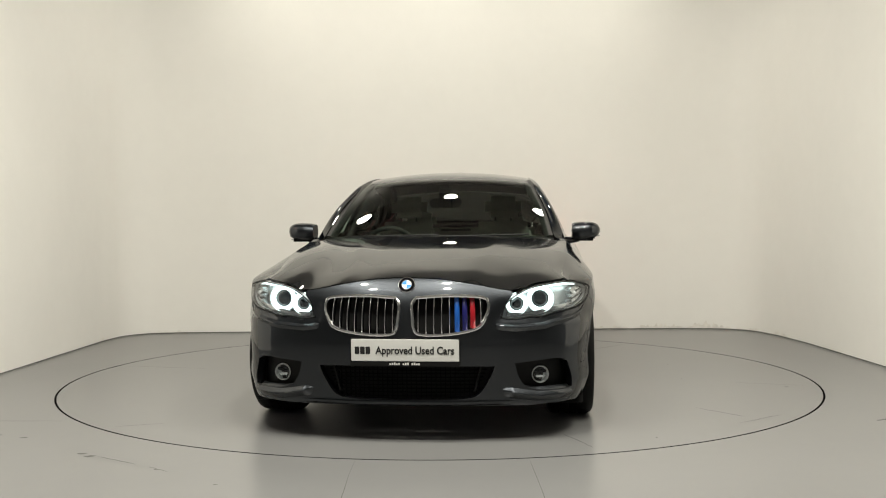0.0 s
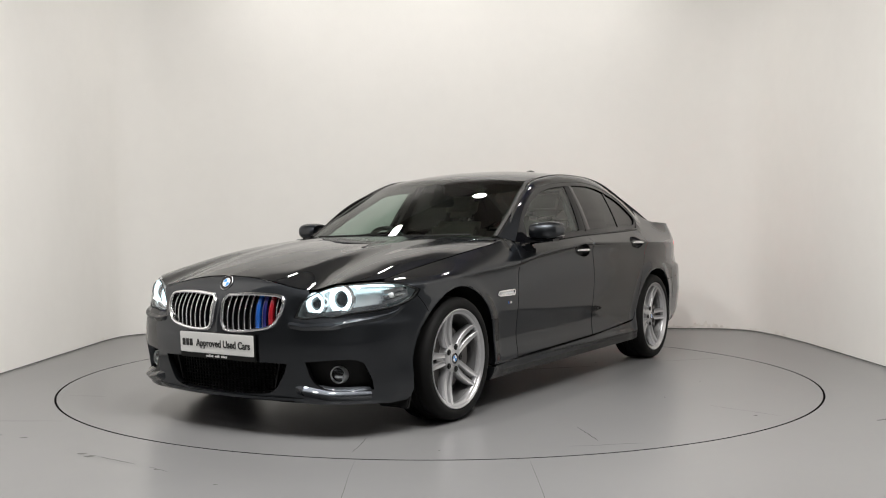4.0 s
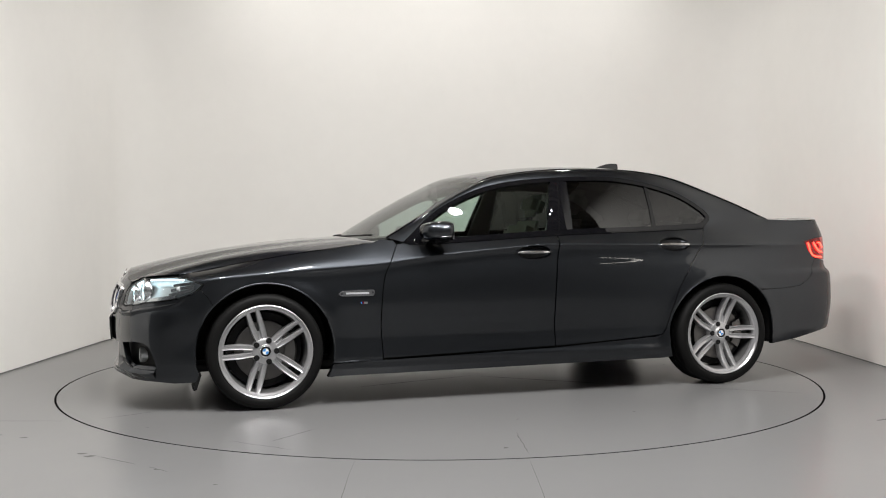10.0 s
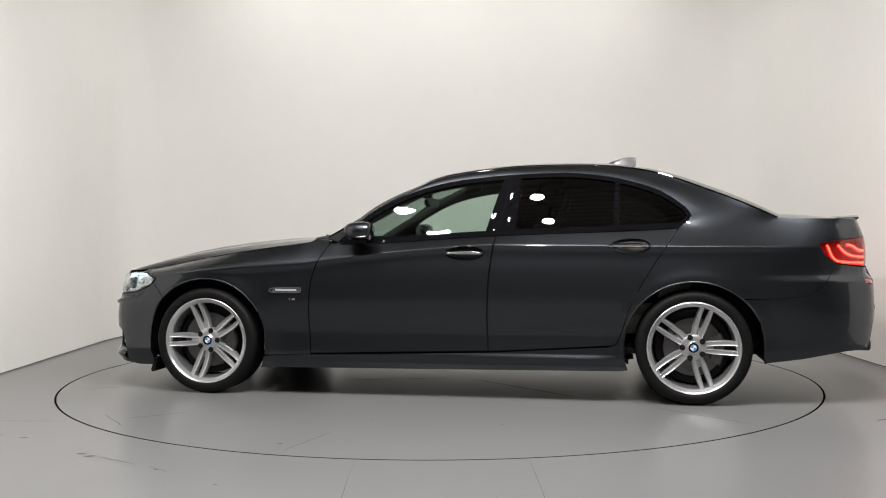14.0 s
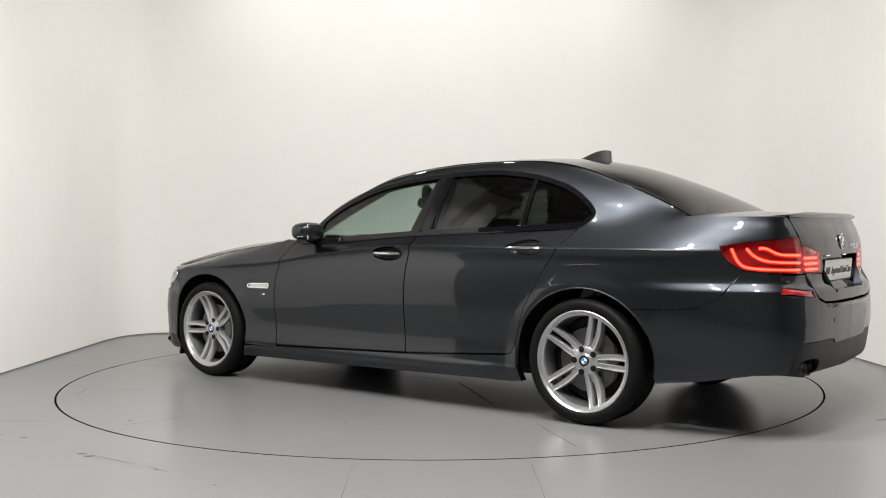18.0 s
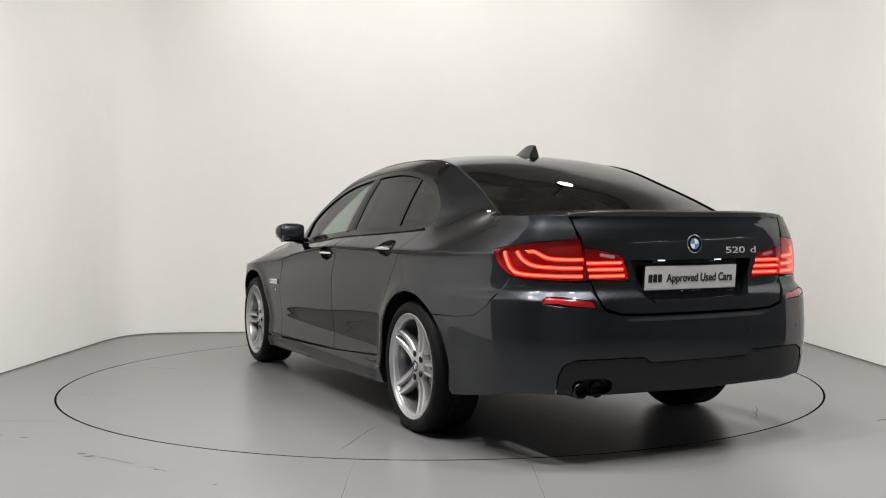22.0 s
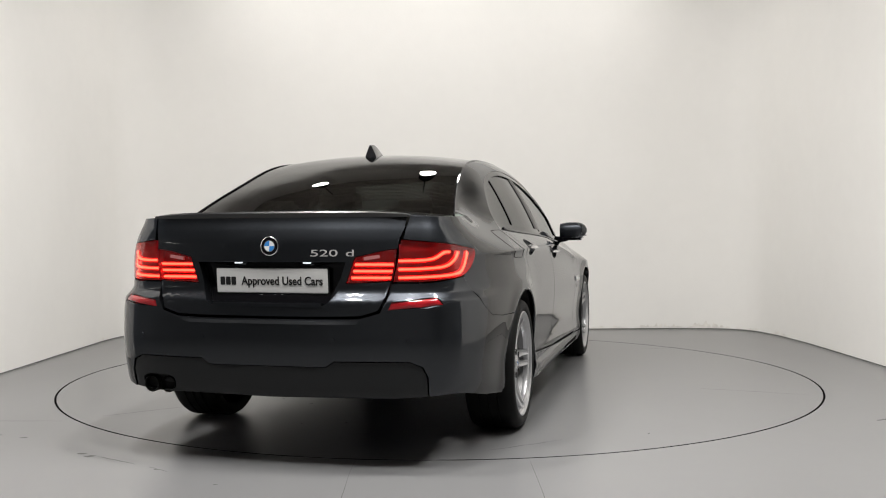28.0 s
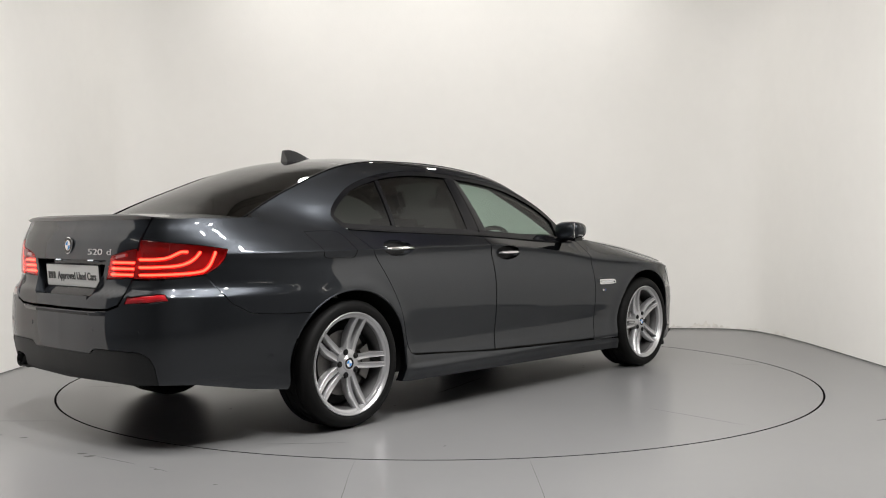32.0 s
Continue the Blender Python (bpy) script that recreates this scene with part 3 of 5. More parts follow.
LAMP_F2 = [("x", 1.825, 0.718), ("x", 1.88, 0.668), ("x", 2.0, 0.630), ("f", 0.73, 0.606), ("f", 0.66, 0.590), ("f", 0.60, 0.590), ("f", 0.52, 0.580), ("f", 0.455, 0.588)]


def outline_of(marks):
    return [(sf(a) if k == "f" else sr(a) if k == "r" else sx(a), z) for k, a, z in marks]


def mirror_s(pts, mid):
    return [(2 * mid - u, v) for u, v in pts]


def belt_top(x0, x1, n=14):
    return [(x0 + (x1 - x0) * k / n, ZT(x0 + (x1 - x0) * k / n)) for k in range(n + 1)]


def headlamp_outline():
    return spline(outline_of(LAMP_F), 6)[:-1] + spline(outline_of(LAMP_F2), 6)[:-1]


def tail_outline():
    a = [("r", 0.552, 0.793), ("r", 0.572, 0.88), ("r", 0.588, 0.975)]
    b = [("r", 0.588, 0.975), ("r", 0.70, 0.966), ("x", -2.34, 0.951), ("x", -2.19, 0.930)]
    c = [("x", -2.19, 0.930), ("x", -2.22, 0.870), ("x", -2.30, 0.815), ("r", 0.72, 0.795), ("r", 0.552, 0.793)]
    return spline(outline_of(a), 6)[:-1] + spline(outline_of(b), 6)[:-1] + spline(outline_of(c), 6)[:-1]


def shoulder_lines(x0, x1):
    """Lines along the shoulder crease, above and below it, on which panels are creased."""
    n = int(abs(x1 - x0) / 0.014)
    return [[(sx(x), ZC(x) + o) for x in np.linspace(x0, x1, n)] for o in (0.012, 0.002, -0.007, -0.019)]


def shelf_lines(x):
    """Lines along the shelf of the rear bumper, round the tail as far forward as x."""
    e = sx(x)
    return [[(u, z) for u in np.linspace(-e, e, int(2 * e / 0.014))] for z in (0.706, 0.718, 0.730, 0.742, 0.755, 0.768)]


def build_side(car, sign):
    f = side(sign)
    fl = sign > 0
    # doors
    fd = on_side(spline(GAP_A, 8)) + on_side([(0.803 - 1.099 * k / 20, 0.262 + 0.030 * k / 20) for k in range(1, 20)]) + on_side(spline(GAP_B[::-1], 8)) + on_side(belt_top(-0.335, 0.66, 24)[1:])
    rd = on_side(spline(GAP_B, 8)) + on_side([(-0.296 - 0.704 * k / 16, 0.292 + 0.042 * (k / 16) ** 1.2) for k in range(1, 16)]) + on_side(spline(GAP_C[::-1], 8)) + on_side(belt_top(-1.41, -0.34, 20)[1:-1])
    doors = []
    for nm, o, hx, hz in (("front_door", fd, -0.152, 0.876), ("rear_door", rd, -1.125, 0.918)):
        cup = [(sx(hx + 0.118 * math.cos(a)), hz + 0.043 * math.sin(a) * (1 - 0.12 * math.cos(a))) for a in np.linspace(0, 2 * math.pi, 45)[:-1]]
        door = part(nm, panel_bm(shrink(tidy(o), 0.0040), f, 0.018, [cup], flip=fl, flange=0.014, true_normals=True, creases=shoulder_lines(0.82, -1.42)), PAINT, car, "grey painted " + nm.replace("_", " "))
        doors.append(door)

        def bowl(u, v, d, hx=hx, hz=hz):
            q = ((u - sx(hx)) / 0.118) ** 2 + ((v - hz) / 0.044) ** 2
            return f(u, v, d + 0.002 + 0.046 * max(0.0, 1 - q) ** 0.5)
        part("handle_cup", panel_bm(cup, bowl, 0.010, flip=fl, flange=0), PAINT, door)
        rows = []
        for k in range(25):
            t = -1 + k / 12
            lift = 0.022 * (1 - abs(t) ** 3.0) + 0.002
            hw = 0.0135 * (1 - 0.45 * t * t)
            c = [f(sx(hx + 0.118 * t), hz + 0.002 + w * hw, -lift * e) for w, e in ((-1, 0.35), (-0.75, 0.85), (-0.2, 1.0), (0.35, 1.0), (0.8, 0.85), (1, 0.35), (0.6, -0.1), (-0.6, -0.1))]
            rows.append(c)
        bm = grid_bm(rows, True)
        bmesh.ops.recalc_face_normals(bm, faces=bm.faces[:])
        hd = part("handle", bm, PAINT, door, "door handle with a chrome strip")
        rows = []
        for k in range(25):
            t = -1 + k / 12
            lift = 0.024 * (1 - abs(t) ** 3.0) + 0.0035
            rows.append([f(sx(hx + 0.112 * t), hz + 0.001 + w * 0.0075 * (1 - 0.4 * t * t), -lift * e) for w, e in ((-1, 0.9), (-0.5, 1.04), (0.5, 1.04), (1, 0.9))])
        part("chrome_strip", grid_bm(rows, flip=fl), CHROME, hd)
    # front fender
    o = on_side([(0.803, 0.250)]) + on_side(spline(GAP_A[::-1], 8)) + on_side([(0.715, 0.955), (0.80, 0.962)]) + on_side(belt_top(0.84, 1.98, 30))
    o += [q for q in spline(outline_of([("x", 2.0, 0.757), ("x", 1.93, 0.752), ("x", 1.825, 0.718)]), 6)]
    o += on_side([(1.845, 0.690), (1.80, 0.640), (1.775, 0.600)]) + on_side(arc(1.484, 0.392, 0.385, 42, 193)) + on_side([(1.08, 0.250)])
    part("front_fender", panel_bm(shrink(tidy(o), 0.0025), f, 0.015, flip=fl, flange=0.03, true_normals=True, creases=shoulder_lines(1.75, 0.70)), PAINT, car)
    # sill
    o = on_side(arc(1.484, 0.392, 0.385, 194, 206, 4)) + on_side([(1.05, 0.168), (0.0, 0.176), (-1.05, 0.186)]) + on_side(arc(-1.484, 0.398, 0.378, -22, 6, 8))
    o += on_side([(-1.075, 0.396), (-1.045, 0.344), (-1.0, 0.328), (-0.6, 0.305), (-0.296, 0.286), (0.25, 0.270), (0.803, 0.256), (1.08, 0.246)])
    ledge = curve1([sx(-1.10), sx(-1.02), sx(-0.9), sx(0.2), sx(0.9)], [0.003, 0.012, 0.018, 0.011, 0.005])
    bm = panel_bm(shrink(tidy(o), 0.002), lambda u, v, d: f(u, v, d - 0.003 - ledge(u) * step(0.285, 0.245, v) - 0.008 * step(0.245, 0.215, v)), 0.02, flip=fl, flange=0.05, true_normals=True, creases=[[(sx(x), z) for x in np.linspace(-1.1, 1.08, 130)] for z in (0.290, 0.276, 0.262, 0.248, 0.236, 0.222, 0.208)])
    part("side_skirt", bm, PAINT, car)
    # quarter panel with the rear pillar and the roof rail in one sheet
    rear_edge = spline(outline_of([("x", -2.19, 0.930), ("x", -2.22, 0.870), ("x", -2.30, 0.815)]), 6)
    o = on_side(spline(GAP_C, 8)) + on_side([(-1.06, 0.36)]) + on_side(arc(-1.484, 0.398, 0.378, 4, 132)) + outline_of([("x", -1.95, 0.618), ("x", -2.10, 0.632), ("x", -2.19, 0.68), ("x", -2.25, 0.75), ("x", -2.29, 0.80)])
    o += outline_of([("x", -2.30, 0.815)]) + rear_edge[::-1][1:]
    o += spline(outline_of([("x", -2.19, 0.930), ("x", -2.34, 0.951), ("r", 0.70, 0.966), ("r", 0.600, 0.975)]), 5)[1:]
    o += outline_of([("r", 0.612, 1.02), ("r", 0.632, 1.074)])
    foot = resample([tuple(body(sx(x), ZT(x))) for x in np.linspace(-1.415, -1.98, 40)], 13)
    at = resample([(x, ZT(x)) + tuple(body(sx(x), ZT(x))) for x in np.linspace(-1.415, -1.98, 200)], 200)
    foot_x = [float(at[int(np.argmin(np.linalg.norm(at[:, 2:] - p, axis=1))), 0]) for p in foot]
    o += on_side([(x, ZT(x)) for x in np.linspace(-2.35, -2.0, 10)]) + on_side([(x, ZT(x)) for x in foot_x[::-1]])
    quarter = panel_bm(tidy(o, 0.002), f, 0.022, flip=fl, flange=0, true_normals=True, creases=shoulder_lines(-1.05, -2.30) + shelf_lines(-1.9))
    lo = resample([(x, cabin_y(x, z) + 0.012, z) for x, z in spline(DLO, 8)], 70)
    hi = resample(spline(EDGE[::-1], 8)[::-1], 70)
    ends = [tuple(body(sx(x), ZT(x))) for x in foot_x]
    lo[-1], hi[-1] = ends[0], ends[-1]
    rows = coons(lo, hi, [lo[0], hi[0]], ends, 70, 13, lambda u, v: (0, 0.010 * math.sin(math.pi * v) * math.sin(math.pi * min(1, 1.4 * u)), 0.010 * math.sin(math.pi * v) * min(1, 8 * (1 - u), 8 * u)))
    for j, p in enumerate(ends):
        rows[j][-1] = p
    rows = [[(p[0], sign * p[1], p[2]) for p in r] for r in rows]
    bm = joined(quarter, grid_bm(rows, flip=not fl))
    bmesh.ops.remove_doubles(bm, verts=bm.verts[:], dist=0.004)
    line = [Vector((x, sign * y, z)) for x, y, z in ends]
    soft = [v for v in bm.verts if not v.is_boundary and v.co.x < -1.44 and min((v.co - p).length for p in line) < 0.10]
    for k in range(14):
        bmesh.ops.smooth_vert(bm, verts=soft, factor=0.5, use_axis_x=True, use_axis_y=True, use_axis_z=True)
    layer = bm.verts.layers.float_vector["skin_normal"]
    for v in soft:
        v[layer] = (0, 0, 0)
    part("quarter_panel", bm, PAINT, car, "grey rear quarter with roof rail", angle=50)
    # window trim, pillars and panes
    dlo = [tuple(q) for q in spline(DLO, 8)] + [(x, ZT(x) + 0.001) for x in np.linspace(-1.40, 0.63, 40)]
    dlo = tidy(dlo)
    g = glasshouse(sign)
    inner = shrink(tidy(dlo), 0.027)
    part("window_trim", panel_bm(dlo, lambda u, v, d: g(u, v, d - 0.010), 0.05, [inner], flip=not fl, flange=0.02), GLOSS, car, "gloss black window surround")

    def cut(x_lo0, x_hi0, x_lo1, x_hi1):
        """The part of the window opening between two slanting lines (foot and head x)."""
        q = []
        for a, b in inner:
            t = (b - 0.98) / 0.37
            l, r = x_lo0 + (x_hi0 - x_lo0) * t, x_lo1 + (x_hi1 - x_lo1) * t
            q.append((min(max(a, l), r), b))
        return tidy(q, 0.004)
    # slanting lines: foot and head of each divider
    q1 = cut(-0.266, -0.376, 2, 2)
    q2 = cut(-1.030, -1.043, -0.446, -0.480)
    q3 = cut(-3, -3, -1.060, -1.073)
    for nm, q, mt in (("front_window", q1, CLEAR), ("rear_window", q2, TINT), ("quarter_window", q3, TINT)):
        part(nm, panel_bm(q, g, 0.06, flip=not fl, flange=0.004), mt, car, "clear green-tinted side glass" if mt is CLEAR else "dark privacy glass")
    def pillar(u, v, d):
        """The centre pillar, rounded across its width."""
        t = (v - 0.98) / 0.37
        c, hw = -0.356 - 0.072 * t, 0.092 - 0.038 * t
        return g(u, v, d - 0.004 - 0.009 * max(0.0, 1 - ((u - c) / hw) ** 2))
    part("pillar_trim", panel_bm(cut(-0.448, -0.482, -0.264, -0.374), pillar, 0.016, flip=fl, flange=0.02, true_normals=True), GLOSS, car, "gloss black centre pillar")
    part("pillar_gap", ribbon_bm([(-0.352 - 0.060 * k / 8, 1.005 + 0.320 * k / 8) for k in range(9)], pillar, -0.002, 0.002, -0.0008, 0.003), PIT, car)
    part("window_divider", panel_bm(cut(-1.058, -1.071, -1.032, -1.045), lambda u, v, d: g(u, v, d - 0.006), 0.06, flip=fl, flange=0.02), GLOSS, car, smooth=False)
    return doors



def coons(b, t, l, r, nu, nv, bulge=lambda u, v: (0, 0, 0), fade=1.0):
    """A sheet between four border curves."""
    b, t, l, r = resample(b, nu), resample(t, nu), resample(l, nv), resample(r, nv)
    rows = []
    for j in range(nv):
        v = j / (nv - 1)
        row = []
        for i in range(nu):
            u = i / (nu - 1)
            p = (1 - u) * l[j] + u * r[j] + (1 - v) ** fade * (b[i] - (1 - u) * b[0] - u * b[-1]) + v ** fade * (t[i] - (1 - u) * t[0] - u * t[-1])
            row.append(tuple(p + np.array(bulge(u, v))))
        rows.append(row)
    return rows


def mirror_y(pts):
    return [(p[0], -p[1], p[2]) for p in pts]


def build_top(car):
    edge = spline(EDGE, 10)
    ws = [p for p in edge if p[0] >= 0.03]
    roof = [p for p in edge if -1.22 <= p[0] <= 0.02]
    rw = [p for p in edge if p[0] < -1.22]
    roof = [ws[-1]] + roof + [rw[0]]

    def across(p, cx, cz, n=9):
        """From a left edge point over the middle (cx, cz) to the right edge."""
        return [(p[0] + (cx - p[0]) * (1 - (w * w)), p[1] * w, p[2] + (cz - p[2]) * (1 - abs(w) ** 2.2)) for w in np.linspace(1, -1, 2 * n + 1)]
    cowl = across(ws[0], 0.905, 0.952)
    top = across(ws[-1], 0.150, 1.371)
    back = across(rw[0], -1.23, 1.420)
    foot = across(rw[-1], -2.06, 1.112)
    part("windscreen", grid_bm(coons(cowl, top, ws, mirror_y(ws), 33, 21, lambda u, v: (0, 0, 0.012 * math.sin(math.pi * v) * math.sin(math.pi * u))), flip=False), SCREEN, car, "clear windscreen")
    part("roof", grid_bm(coons(top, back, roof, mirror_y(roof), 33, 25, lambda u, v: (0, 0, 0.006 * math.sin(math.pi * v) * math.sin(math.pi * u) ** 0.8)), flip=False), PAINT, car)
    part("rear_screen", grid_bm(coons(back, foot, rw, mirror_y(rw), 33, 21, lambda u, v: (0, 0, 0.010 * math.sin(math.pi * v) * math.sin(math.pi * u))), flip=False), TINT, car, "dark rear window")
    # bonnet
    n = 40
    left = [body(sx(x), z) for x, z in belt_top(1.96, 0.80, n)]
    nose = spline([(u, v) for u, v in nose_line()], 4)
    nose = [body(u, v) for u, v in nose] + [body(2 * LEN - u, v) for u, v in nose[::-1][1:]]
    rear_b = across((0.80, YT(0.80), ZT(0.80)), 0.94, 0.966)
    zmid = curve1([0.9, 1.25, 1.64, 2.04, 2.15, 2.24], [0.982, 0.952, 0.911, 0.836, 0.808, 0.782])

    rows = coons(nose, rear_b, [tuple(p) for p in left], mirror_y(left), 61, 41, fade=2.6)
    for j, row in enumerate(rows):
        v = j / 40
        need = zmid(row[30][0]) - row[30][2]
        for i, p in enumerate(row):
            w = abs(2 * i / 60 - 1)
            fade = math.sin(math.pi * min(1, v * 1.02)) ** 0.5
            ridge = 0.011 * max(0.0, 1 - abs(w - (0.34 + 0.24 * v)) / 0.15) ** 1.6 * fade
            crease = 0.010 * math.exp(-((w - 0.84) / 0.15) ** 2) * fade
            row[i] = (p[0], p[1], p[2] + need * (1 - w ** 3.2) + ridge + crease)
    part("bonnet", grid_bm(rows), PAINT, car, "grey bonnet with two raised creases")
    # boot deck
    deck_l = [(x, YT(x) - 0.005, ZT(x)) for x in np.linspace(-1.92, -2.33, 10)] + [tuple(body(sr(0.62), 1.074))]
    lip = [tuple(body(sr(y), 1.074)) for y in np.linspace(0.62, -0.62, 31)]
    rows = coons(foot, lip, deck_l, mirror_y(deck_l), 41, 15, lambda u, v: (0, 0, 0.012 * math.sin(math.pi * u) * math.sin(math.pi * v)))
    part("boot_deck", grid_bm(rows), PAINT, car)


def nose_line():
    """The front edge of the bonnet from its left corner to the middle."""
    return outline_of([("x", 1.96, ZT(1.96)), ("x", 2.05, 0.768), ("f", 0.66, 0.752), ("f", 0.575, 0.727), ("f", 0.52, 0.720), ("f", 0.45, 0.729), ("f", 0.35, 0.749), ("f", 0.25, 0.765), ("f", 0.15, 0.776), ("f", 0.0, 0.782)])


def build_front(car):
    half = [(u, v - 0.0002) for u, v in spline(nose_line()[4:], 4)[::-1]]
    lamp = outline_of(LAMP_F2)
    half += outline_of([("f", 0.525, 0.700), ("f", 0.485, 0.660), ("f", 0.455, 0.588)]) + spline(lamp[::-1], 6)[1:-6]
    half += on_side([(1.845, 0.690), (1.80, 0.640), (1.775, 0.600)]) + on_side(arc(1.484, 0.392, 0.385, 42, -18, 12)) + on_side([(1.87, 0.165), (2.0, 0.160)])
    half += outline_of([("f", 0.6, 0.165), ("f", 0.3, 0.172), ("f", 0.0, 0.175)])
    o = tidy(half + [(2 * LEN - u, v) for u, v in half[::-1]])
    # openings: two grilles, the low middle intake, two fog lamp recesses
    kid = spline([(0.030, 0.600), (0.028, 0.660), (0.050, 0.692)], 5)[:-1] + spline([(0.050, 0.692), (0.20, 0.702), (0.368, 0.694), (0.402, 0.662), (0.388, 0.600), (0.340, 0.540), (0.20, 0.513), (0.072, 0.513), (0.038, 0.545), (0.030, 0.600)], 6)[:-1]
    mid = spline([(0.0, 0.365), (0.25, 0.365), (0.425, 0.362)], 4)[:-1] + spline([(0.425, 0.362), (0.40, 0.300), (0.345, 0.225), (0.25, 0.205), (0.0, 0.200)], 6)
    fog = [(0.520, 0.374), (0.62, 0.384), (0.73, 0.390), (0.775, 0.372), (0.80, 0.300), (0.808, 0.240), (0.72, 0.238), (0.64, 0.242), (0.575, 0.262), (0.54, 0.31)]
    fogs = spline(fog[:4], 4)[:-1] + spline(fog[3:6], 4)[:-1] + spline(fog[5:] + fog[:1], 4)[:-1]
    holes = []
    for sg in (1, -1):
        holes.append([(sf(sg * y), z) for y, z in kid])
        holes.append([(sf(sg * y), z) for y, z in fogs])
    m = [(sf(y), z) for y, z in mid]
    holes.append(tidy(m + [(2 * LEN - u, v) for u, v in m[::-1][1:]]))
    bumper = part("front_bumper", panel_bm(shrink(o, 0.0012), body, 0.018, holes, flange=0.035, true_normals=True), PAINT, car, "grey sport front bumper with three lower openings")
    return kid, mid, fogs, bumper


def exhaust_hole():
    return [(sr(0.545 + 0.092 * math.copysign(abs(math.cos(a)) ** 0.6, math.cos(a))), 0.345 + 0.036 * math.copysign(abs(math.sin(a)) ** 0.6, math.sin(a))) for a in np.linspace(0, 2 * math.pi, 33)[:-1]]


def build_rear(car):
    half = outline_of([("r", 0.0, 0.640), ("r", 0.30, 0.641), ("r", 0.42, 0.645), ("r", 0.50, 0.668), ("r", 0.53, 0.72), ("r", 0.545, 0.788)])
    half += spline(outline_of([("r", 0.552, 0.788), ("r", 0.72, 0.790), ("x", -2.30, 0.811)]), 6)
    half += outline_of([("x", -2.25, 0.7485), ("x", -2.19, 0.6785), ("x", -2.10, 0.6305), ("x", -1.95, 0.6165)]) + on_side(arc(-1.484, 0.398, 0.378, 133, 190, 14)) + on_side([(-1.885, 0.245), (-2.1, 0.27)])
    half += outline_of([("x", -2.35, 0.312), ("r", 0.706, 0.314), ("r", 0.698, 0.395), ("r", 0.676, 0.442), ("r", 0.624, 0.464), ("r", 0.305, 0.464), ("r", 0.268, 0.438), ("r", 0.0, 0.438)])
    o = tidy(half + [(-u, v) for u, v in half[::-1]])
    ins = [(0.0, 0.436), (0.268, 0.436), (0.305, 0.462), (0.624, 0.462), (0.672, 0.441), (0.694, 0.395), (0.702, 0.314), (0.55, 0.305), (0.0, 0.300)]
    p = [(sr(y), z) for y, z in ins]
    hole = tidy(p + [(-u, v) for u, v in p[::-1]])
    refl = [(0.535, 0.680), (0.755, 0.698), (0.738, 0.729), (0.55, 0.713)]
    holes = [[(sg * sr(y), z) for y, z in refl] for sg in (1, -1)]
    part("rear_bumper", panel_bm(shrink(o, 0.0012), body, 0.022, holes, flange=0.035, true_normals=True, creases=shelf_lines(-1.9)), PAINT, car, "grey painted rear bumper")
    part("diffuser", panel_bm(shrink(hole, 0.0008), lambda u, v, d: body(u, v, d + 0.005), 0.02, [exhaust_hole()]), INSERT, car, "dark grey lower bumper insert")
    for sg in (1, -1):
        part("reflector", panel_bm(shrink([(sg * sr(y), z) for y, z in refl], 0.001), lambda u, v, d: body(u, v, d + 0.004), 0.02), RED, car, "red bumper reflector")
    # boot lid face between the lamps
    lid = outline_of([("r", 0.0, 0.648), ("r", 0.30, 0.649), ("r", 0.42, 0.653), ("r", 0.495, 0.676), ("r", 0.523, 0.73), ("r", 0.546, 0.793)])
    lid += outline_of([("r", 0.566, 0.88), ("r", 0.584, 0.975), ("r", 0.606, 1.02), ("r", 0.620, 1.072), ("r", 0.4, 1.073), ("r", 0.0, 1.073)])
    o = tidy(lid + [(-u, v) for u, v in lid[::-1]])
    inn = outline_of([("r", 0.550, 0.797), ("r", 0.566, 0.87), ("r", 0.573, 0.935), ("r", 0.50, 0.926), ("r", 0.385, 0.900), ("r", 0.345, 0.786)])
    inn = tidy(spline(inn[:3], 4)[:-1] + spline(inn[2:5], 5)[:-1] + spline(inn[4:], 4) + [])
    rec = [(0.0, 0.878), (0.345, 0.878), (0.325, 0.815), (0.285, 0.715), (0.255, 0.695), (0.0, 0.692)]
    rp = [(sr(y), z) for y, z in rec]
    recess = tidy(rp + [(-u, v) for u, v in rp[::-1]])
    holes = [inn, [(-u, v) for u, v in inn], recess]
    lid_ob = part("boot_lid", panel_bm(shrink(o, 0.0025), body, 0.022, holes, flange=0.046, true_normals=True), PAINT, car, "grey boot lid")
    part("plate_recess", panel_bm(recess, lambda u, v, d: body(u, v, d + 0.045), 0.03), GLOSS, car)
    return inn, recess


